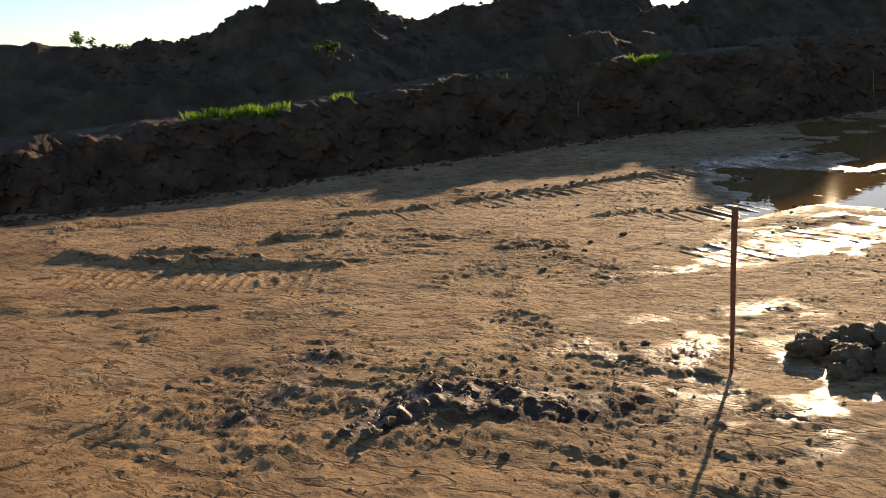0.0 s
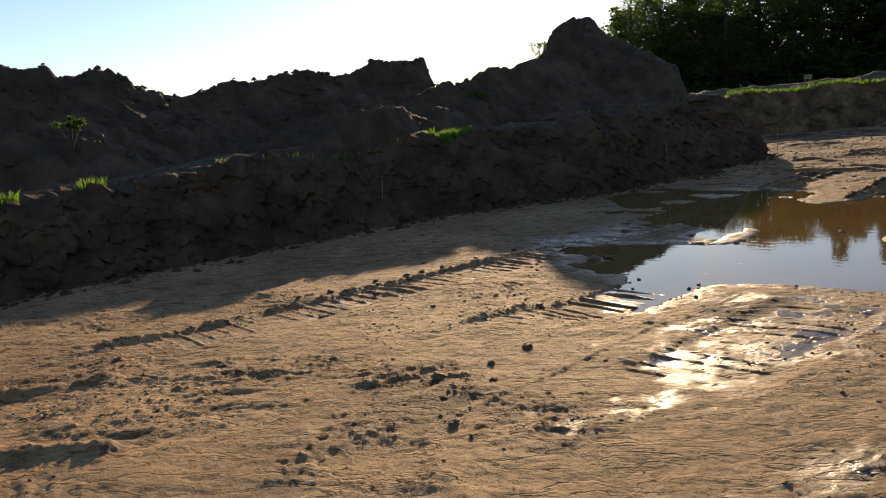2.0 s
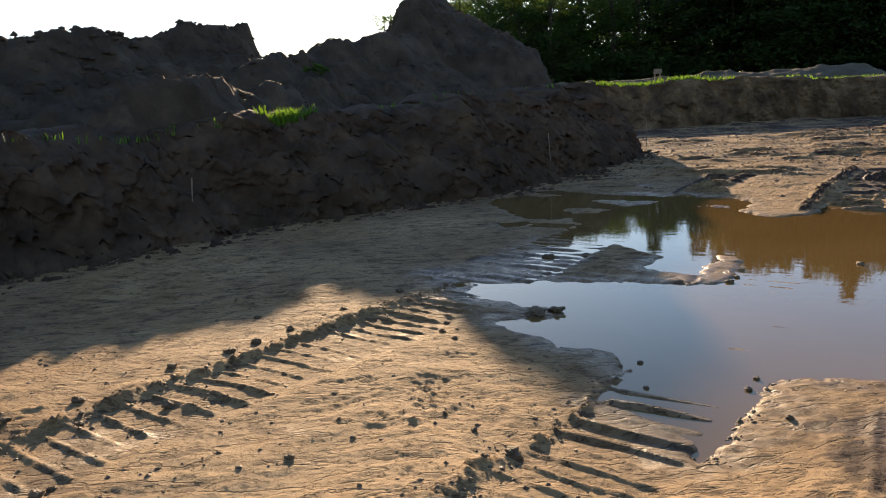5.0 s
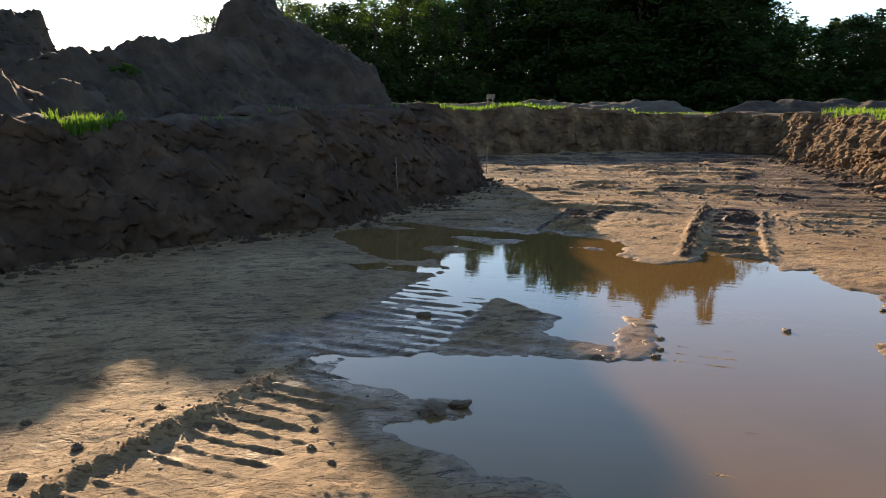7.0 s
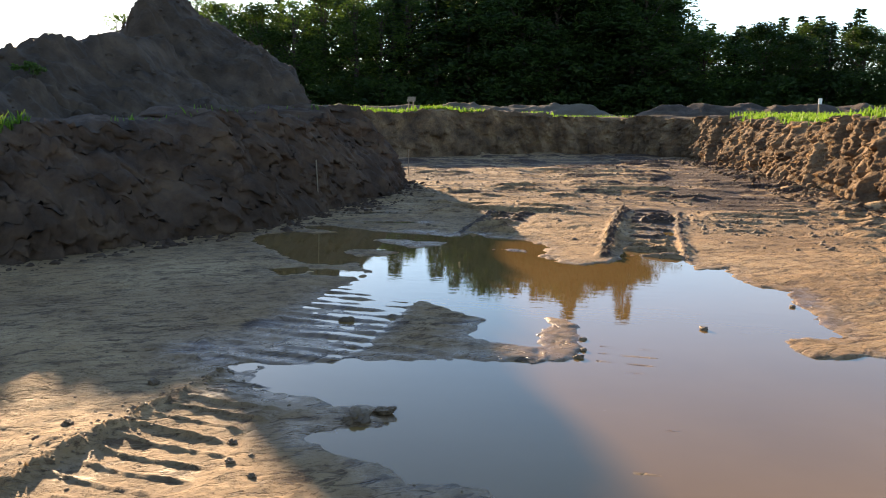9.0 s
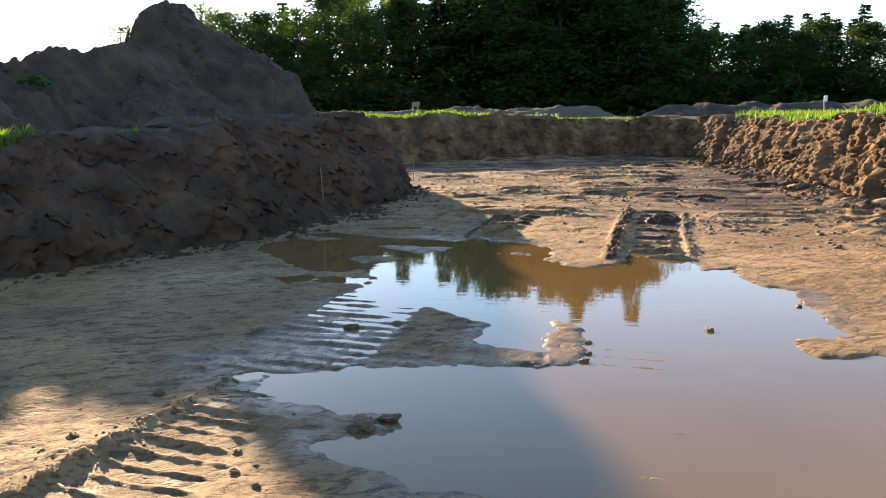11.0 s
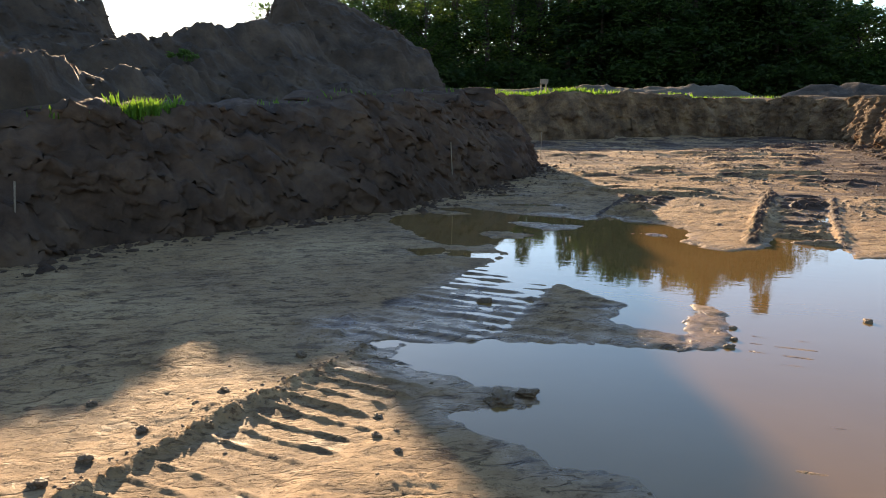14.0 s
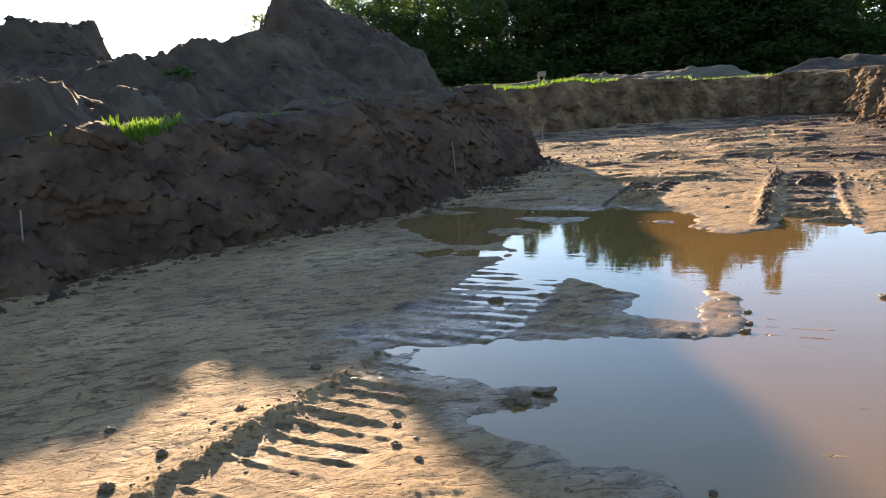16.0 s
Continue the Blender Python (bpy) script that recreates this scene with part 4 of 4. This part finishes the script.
# ---------- stake, sticks, signs ----------
def box_mesh(name, w, d, h, mat, bevel=0.004, taper=1.0, cut=0.0):
    bm = bmesh.new()
    bmesh.ops.create_cube(bm, size=1)
    for vt in bm.verts:
        k = taper if vt.co.z < 0 else 1.0
        vt.co = Vector((vt.co.x * w * k, vt.co.y * d * k, (vt.co.z + 0.5) * h))
    bmesh.ops.subdivide_edges(bm, edges=[e for e in bm.edges if abs(e.verts[0].co.z - e.verts[1].co.z) > h * 0.5], cuts=9)
    for vt in bm.verts:
        vt.co.x += 0.05 * w * math.sin(vt.co.z * 9)
        vt.co.y += 0.06 * d * math.cos(vt.co.z * 7)
    bmesh.ops.bevel(bm, geom=[e for e in bm.edges if e.is_boundary or e.calc_face_angle(0) > 0.6], offset=bevel, segments=1, affect="EDGES")
    me = bpy.data.meshes.new(name)
    bm.to_mesh(me)
    bm.free()
    me.materials.append(mat)
    return me


stake_z = top_at(3.47, 3.0)
stake = new("stake", box_mesh("stake", 0.058, 0.03, 0.84 - stake_z + 0.25, WOOD_OLD, 0.005, 0.5))
stake.matrix_world = pose(3.47, 3.0, stake_z - 0.25, 1.0, -1.0, 37)
tagged(stake, "brown weathered flat stake standing in the wet mud", "stake")
for x, y, h, lean, lab in ((27.3, 13.6, 0.75, 2, "thin dark stick standing at the foot of the bank"), (18.9, 12.7, 0.6, -2, "thin pale stick standing at the foot of the bank"),
                           (11.4, 14.6, 0.28, 4, "thin pale stick leaning on the bank")):
    st = new("stick", box_mesh("stick", 0.02, 0.018, h + 0.3, WOOD_GREY, 0.004))
    st.matrix_world = pose(x, y, top_at(x, y) - 0.3, lean, lean * 0.5, 30)
    tagged(st, lab, "stick")


def small_sign(x, y, w, h, board_h, board_mat, label, two=False):
    z = top_at(x, y)
    e = empty_at("marker_sign", pose(x, y, z, 0, 0, -68))
    for dx in ((-w * 0.3, w * 0.3) if two else (0,)):
        pt = part("post", box_mesh("post", 0.05, 0.05, h + 0.2, WOOD_GREY), e)
        pt.location = (dx, 0, -0.2)
    b = part("board", box_mesh("board", w, 0.03, board_h, board_mat), e)
    b.location = (0, -0.045, h - board_h * 0.8)
    tagged(e, label, "marker sign")


small_sign(38.6, 16.9, 0.34, 0.55, 0.2, WOOD_GREY, "small grey board on two posts in the grass", True)
small_sign(36.0, 1.55, 0.13, 0.62, 0.2, WHITE, "small white board on a post in the grass")


# ---------- clods and stones ----------
def clod_mesh(name, seed, mat, detail=4, rough=0.35):
    bm = bmesh.new()
    bmesh.ops.create_icosphere(bm, subdivisions=detail, radius=1)
    off = Vector((seed * 3.1, seed * 1.7, seed * 0.9))
    for vt in bm.verts:
        p = vt.co * 1.3 + off
        k = 0.85 + 1.5 * rough * noise.fractal(p, 0.7, 2.1, 5) + 0.35 * abs(noise.noise(p * 1.9))
        vt.co = vt.co * k
        vt.co.z = max(vt.co.z, -0.55)
    me = bpy.data.meshes.new(name)
    bm.to_mesh(me)
    bm.free()
    me.materials.append(mat)
    me.polygons.foreach_set("use_smooth", [True] * len(me.polygons))
    return me


CLODS = [clod_mesh("clod", i, CLOD) for i in range(6)]
STONES = [clod_mesh("stone", 20 + i, CLOD, 3, 0.25) for i in range(2)]
rc = random.Random(5)


def put_clod(x, y, r, flat=0.7, name="mud_clod", meshes=CLODS, label="dark clod of mud lying on the pit floor", sink=0.3, stretch=1.0, group="mud clods"):
    ob = new(name, rc.choice(meshes))
    m = pose(x, y, top_at(x, y) + r * flat * (0.55 - sink), rc.uniform(-12, 12), rc.uniform(-12, 12), rc.random() * 360)
    ob.matrix_world = m @ Matrix.Diagonal((r * stretch, r, r * flat, 1))
    tagged(ob, label, "clod", group)


for x, y, r in ((1.5, 3.4, 0.085), (1.62, 3.46, 0.055), (1.4, 3.5, 0.05), (1.79, 3.72, 0.05), (2.0, 3.8, 0.045), (1.94, 2.9, 0.04), (2.07, 2.7, 0.03), (2.3, 3.5, 0.05),
                (2.15, 3.62, 0.045), (1.78, 4.62, 0.05), (1.7, 4.7, 0.04), (2.45, 3.7, 0.04), (2.89, 2.19, 0.03), (2.52, 2.11, 0.035), (4.1, 5.65, 0.05), (3.41, 3.61, 0.05),
                (3.3, 3.68, 0.035), (0.79, 4.65, 0.04), (1.04, 3.99, 0.05), (6.72, 9.38, 0.06), (7.62, 9.86, 0.07), (6.5, 9.9, 0.06), (6.1, 9.95, 0.05), (5.68, 8.98, 0.06),
                (6.44, 8.2, 0.035), (7.0, 7.33, 0.065), (7.15, 7.63, 0.025), (7.3, 7.9, 0.025), (8.1, 6.33, 0.035), (5.58, 6.33, 0.06), (4.82, 6.0, 0.045), (4.63, 6.3, 0.07),
                (5.12, 6.28, 0.04), (5.75, 8.97, 0.035), (3.7, 9.03, 0.06), (8.75, 8.84, 0.04), (8.63, 8.66, 0.035), (8.87, 8.79, 0.025), (9.02, 8.98, 0.04), (8.5, 10.48, 0.05),
                (9.71, 9.91, 0.06), (8.6, 7.42, 0.03), (8.5, 6.62, 0.035), (8.7, 6.62, 0.03), (6.3, 9.6, 0.04), (7.9, 9.9, 0.06), (8.3, 9.93, 0.05), (8.9, 9.9, 0.05), (7.2, 9.95, 0.06)):
    put_clod(x, y, r * 0.6)
for x, y, r in ((4.05, 2.98, 0.13), (4.3, 2.85, 0.2), (4.05, 2.7, 0.16), (4.45, 2.6, 0.24), (4.2, 2.45, 0.2), (3.9, 2.6, 0.1), (4.6, 2.3, 0.22), (4.25, 2.2, 0.16), (4.15, 3.02, 0.08), *[(4.35 + rc.gauss(0, 0.2), 2.65 + rc.gauss(0, 0.28), rc.uniform(0.04, 0.1)) for _ in range(24)]):
    put_clod(x, y, r * 0.8, 0.8, label="large dark lump of mud heaped on wet ground")
for x, y, r, st in ((9.53, 8.47, 0.07, 1.25), (9.68, 8.36, 0.055, 1.4)):
    put_clod(x, y, r, 0.5, "stone", CLODS, "wet brown stone lying in shallow water", 0.15, st, "stones in the puddle")
for x, y, r in ((12.16, 6.43, 0.055), (13.2, 5.6, 0.05), (11.67, 9.37, 0.08), (11.1, 7.35, 0.05), (11.3, 7.33, 0.045), (11.6, 7.36, 0.04), (8.72, 7.33, 0.035), (8.3, 7.15, 0.03)):
    ob = new("stone", rc.choice(STONES))
    ob.matrix_world = pose(x, y, WATER_Z + r * 0.1, 0, 0, rc.random() * 360) @ Matrix.Diagonal((r * 0.75, r * 0.6, r * 0.4, 1))
    tagged(ob, "small dark stone showing above the water", "stone", "stones in the puddle")


def crumbs(name, xs, ys, zs, rs, seed, mat, label):
    """Countless small crumbs, each a dented pebble of a few faces."""
    rng = np.random.default_rng(seed)
    base = np.array([(1, 0, 0), (-1, 0, 0), (0, 1, 0), (0, -1, 0), (0, 0, 1), (0.6, 0.6, 0.55), (-0.6, -0.5, 0.6), (0.5, -0.6, 0.5), (-0.55, 0.6, 0.55)], float)
    tri = np.array([(0, 5, 7), (5, 4, 7), (5, 8, 4), (5, 2, 8), (0, 2, 5), (8, 6, 4), (8, 1, 6), (2, 1, 8), (6, 7, 4), (6, 3, 7), (1, 3, 6), (3, 0, 7)])
    n = len(xs)
    b = base[None] * (0.7 + 0.6 * rng.random((n, 9, 1))) * rs[:, None, None]
    b[:, :, 1] *= 0.6 + 0.5 * rng.random((n, 1))
    b[:, :, 2] *= 0.75
    a = rng.random(n) * 6.283
    co, si = np.cos(a)[:, None], np.sin(a)[:, None]
    v = np.stack([b[:, :, 0] * co - b[:, :, 1] * si, b[:, :, 0] * si + b[:, :, 1] * co, b[:, :, 2]], -1)
    v = v + np.stack([xs, ys, zs - 0.15 * rs], -1)[:, None, :]
    f = (tri[None] + 9 * np.arange(n)[:, None, None]).reshape(-1, 3).astype(np.int32)
    me = bpy.data.meshes.new(name)
    me.vertices.add(9 * n)
    me.vertices.foreach_set("co", v.astype(np.float32).ravel())
    me.loops.add(f.size)
    me.loops.foreach_set("vertex_index", f.ravel())
    me.polygons.add(len(f))
    me.polygons.foreach_set("loop_start", np.arange(0, f.size, 3, dtype=np.int32))
    me.materials.append(mat)
    me.update(calc_edges=True)
    tagged(new(name, me), label, "crumbs", kind="stuff")


rng = np.random.default_rng(9)
x, y = rng.uniform(0.2, 10.2, 60000), rng.uniform(2.0, 11.5, 60000)
dens = 0.015 + 0.26 * smooth(0.05, 0.7, fbm(x * 0.9, y * 0.9, 3, 140))
for x0, x1, ya, yb, ye, eh, ew in TRACKS[:2]:
    dens = dens + np.where((x > x0) & (x < x1 + 0.5), 1.1 * np.exp(-((y - ye) / 0.14) ** 2), 0)
for cx, cy, r, h in CHURN:
    dens = dens + 0.9 * np.exp(-((x - cx) ** 2 + (y - cy) ** 2) / r ** 2)
keep = (rng.random(60000) < dens * 0.5) & (water_depth(x, y) < -0.04)
x, y = x[keep][:7500], y[keep][:7500]
x, y = np.append(x, 7.45 + 1.3 * rng.random(260)), np.append(y, 6.58 + 0.045 * rng.normal(size=260))
crumbs("mud_crumbs", x, y, floor_height(x, y)[0], 0.004 + 0.016 * rng.random(len(x)) ** 3, 31, CLOD, "small dark crumbs of mud scattered over the floor")
x, y = 16.5 + 25 * rng.random(30000) ** 1.2, rng.uniform(3.2, 14.5, 30000)
keep = (inside_depth(x, y, PIT) > 0.1) & (water_depth(x, y) < -0.05) & (rng.random(30000) < 0.15 + smooth(-0.1, 0.6, fbm(x * 1.0, y * 0.5, 3, 150)))
x, y = x[keep][:4000], y[keep][:4000]
crumbs("mud_crumbs", x, y, floor_height(x, y)[0], 0.01 + 0.045 * rng.random(len(x)) ** 3, 32, CLOD, "rough dark crumbs of soil over the far pit floor")
x = rng.uniform(17, 38, 1500)
y = np.interp(x, [17, 21.5, 25, 31.4, 38.5], [0.5, 2.8, 3.4, 4.2, 5.6]) + 0.05 + 1.1 * rng.random(1500) ** 2
crumbs("fallen_soil", x, y, floor_height(x, y)[0], 0.02 + 0.09 * rng.random(1500) ** 2.5, 33, LOAM, "crumbled ochre soil at the foot of the bank")
x = rng.uniform(-2, 26, 1800)
y = np.interp(x, [p[0] for p in L_TOE], [p[1] for p in L_TOE]) - 0.75 * rng.random(1800) ** 2 + 0.15
crumbs("fallen_soil", x, y, floor_height(x, y)[0], 0.015 + 0.08 * rng.random(1800) ** 3, 34, BANK_SOIL, "crumbled dark soil at the foot of the bank")
x, y = rng.uniform(2, 31, 9000), rng.uniform(15.5, 22.2, 9000)
pick = (np.clip((x - 2) / 0.055, 0, 580).astype(int) + 90, np.clip((y - 14.4) / 0.06, 0, 139).astype(int))
z = HZ[pick]
keep = (z > 1.15) & (rng.random(9000) < 0.25 + 0.75 * smooth(19.0, 21.5, y))
crumbs("heap_clods", x[keep], y[keep], z[keep] + 0.01, 0.025 + 0.1 * rng.random(keep.sum()) ** 3, 35, TOPSOIL, "dark crumbly clods of topsoil over the heap")
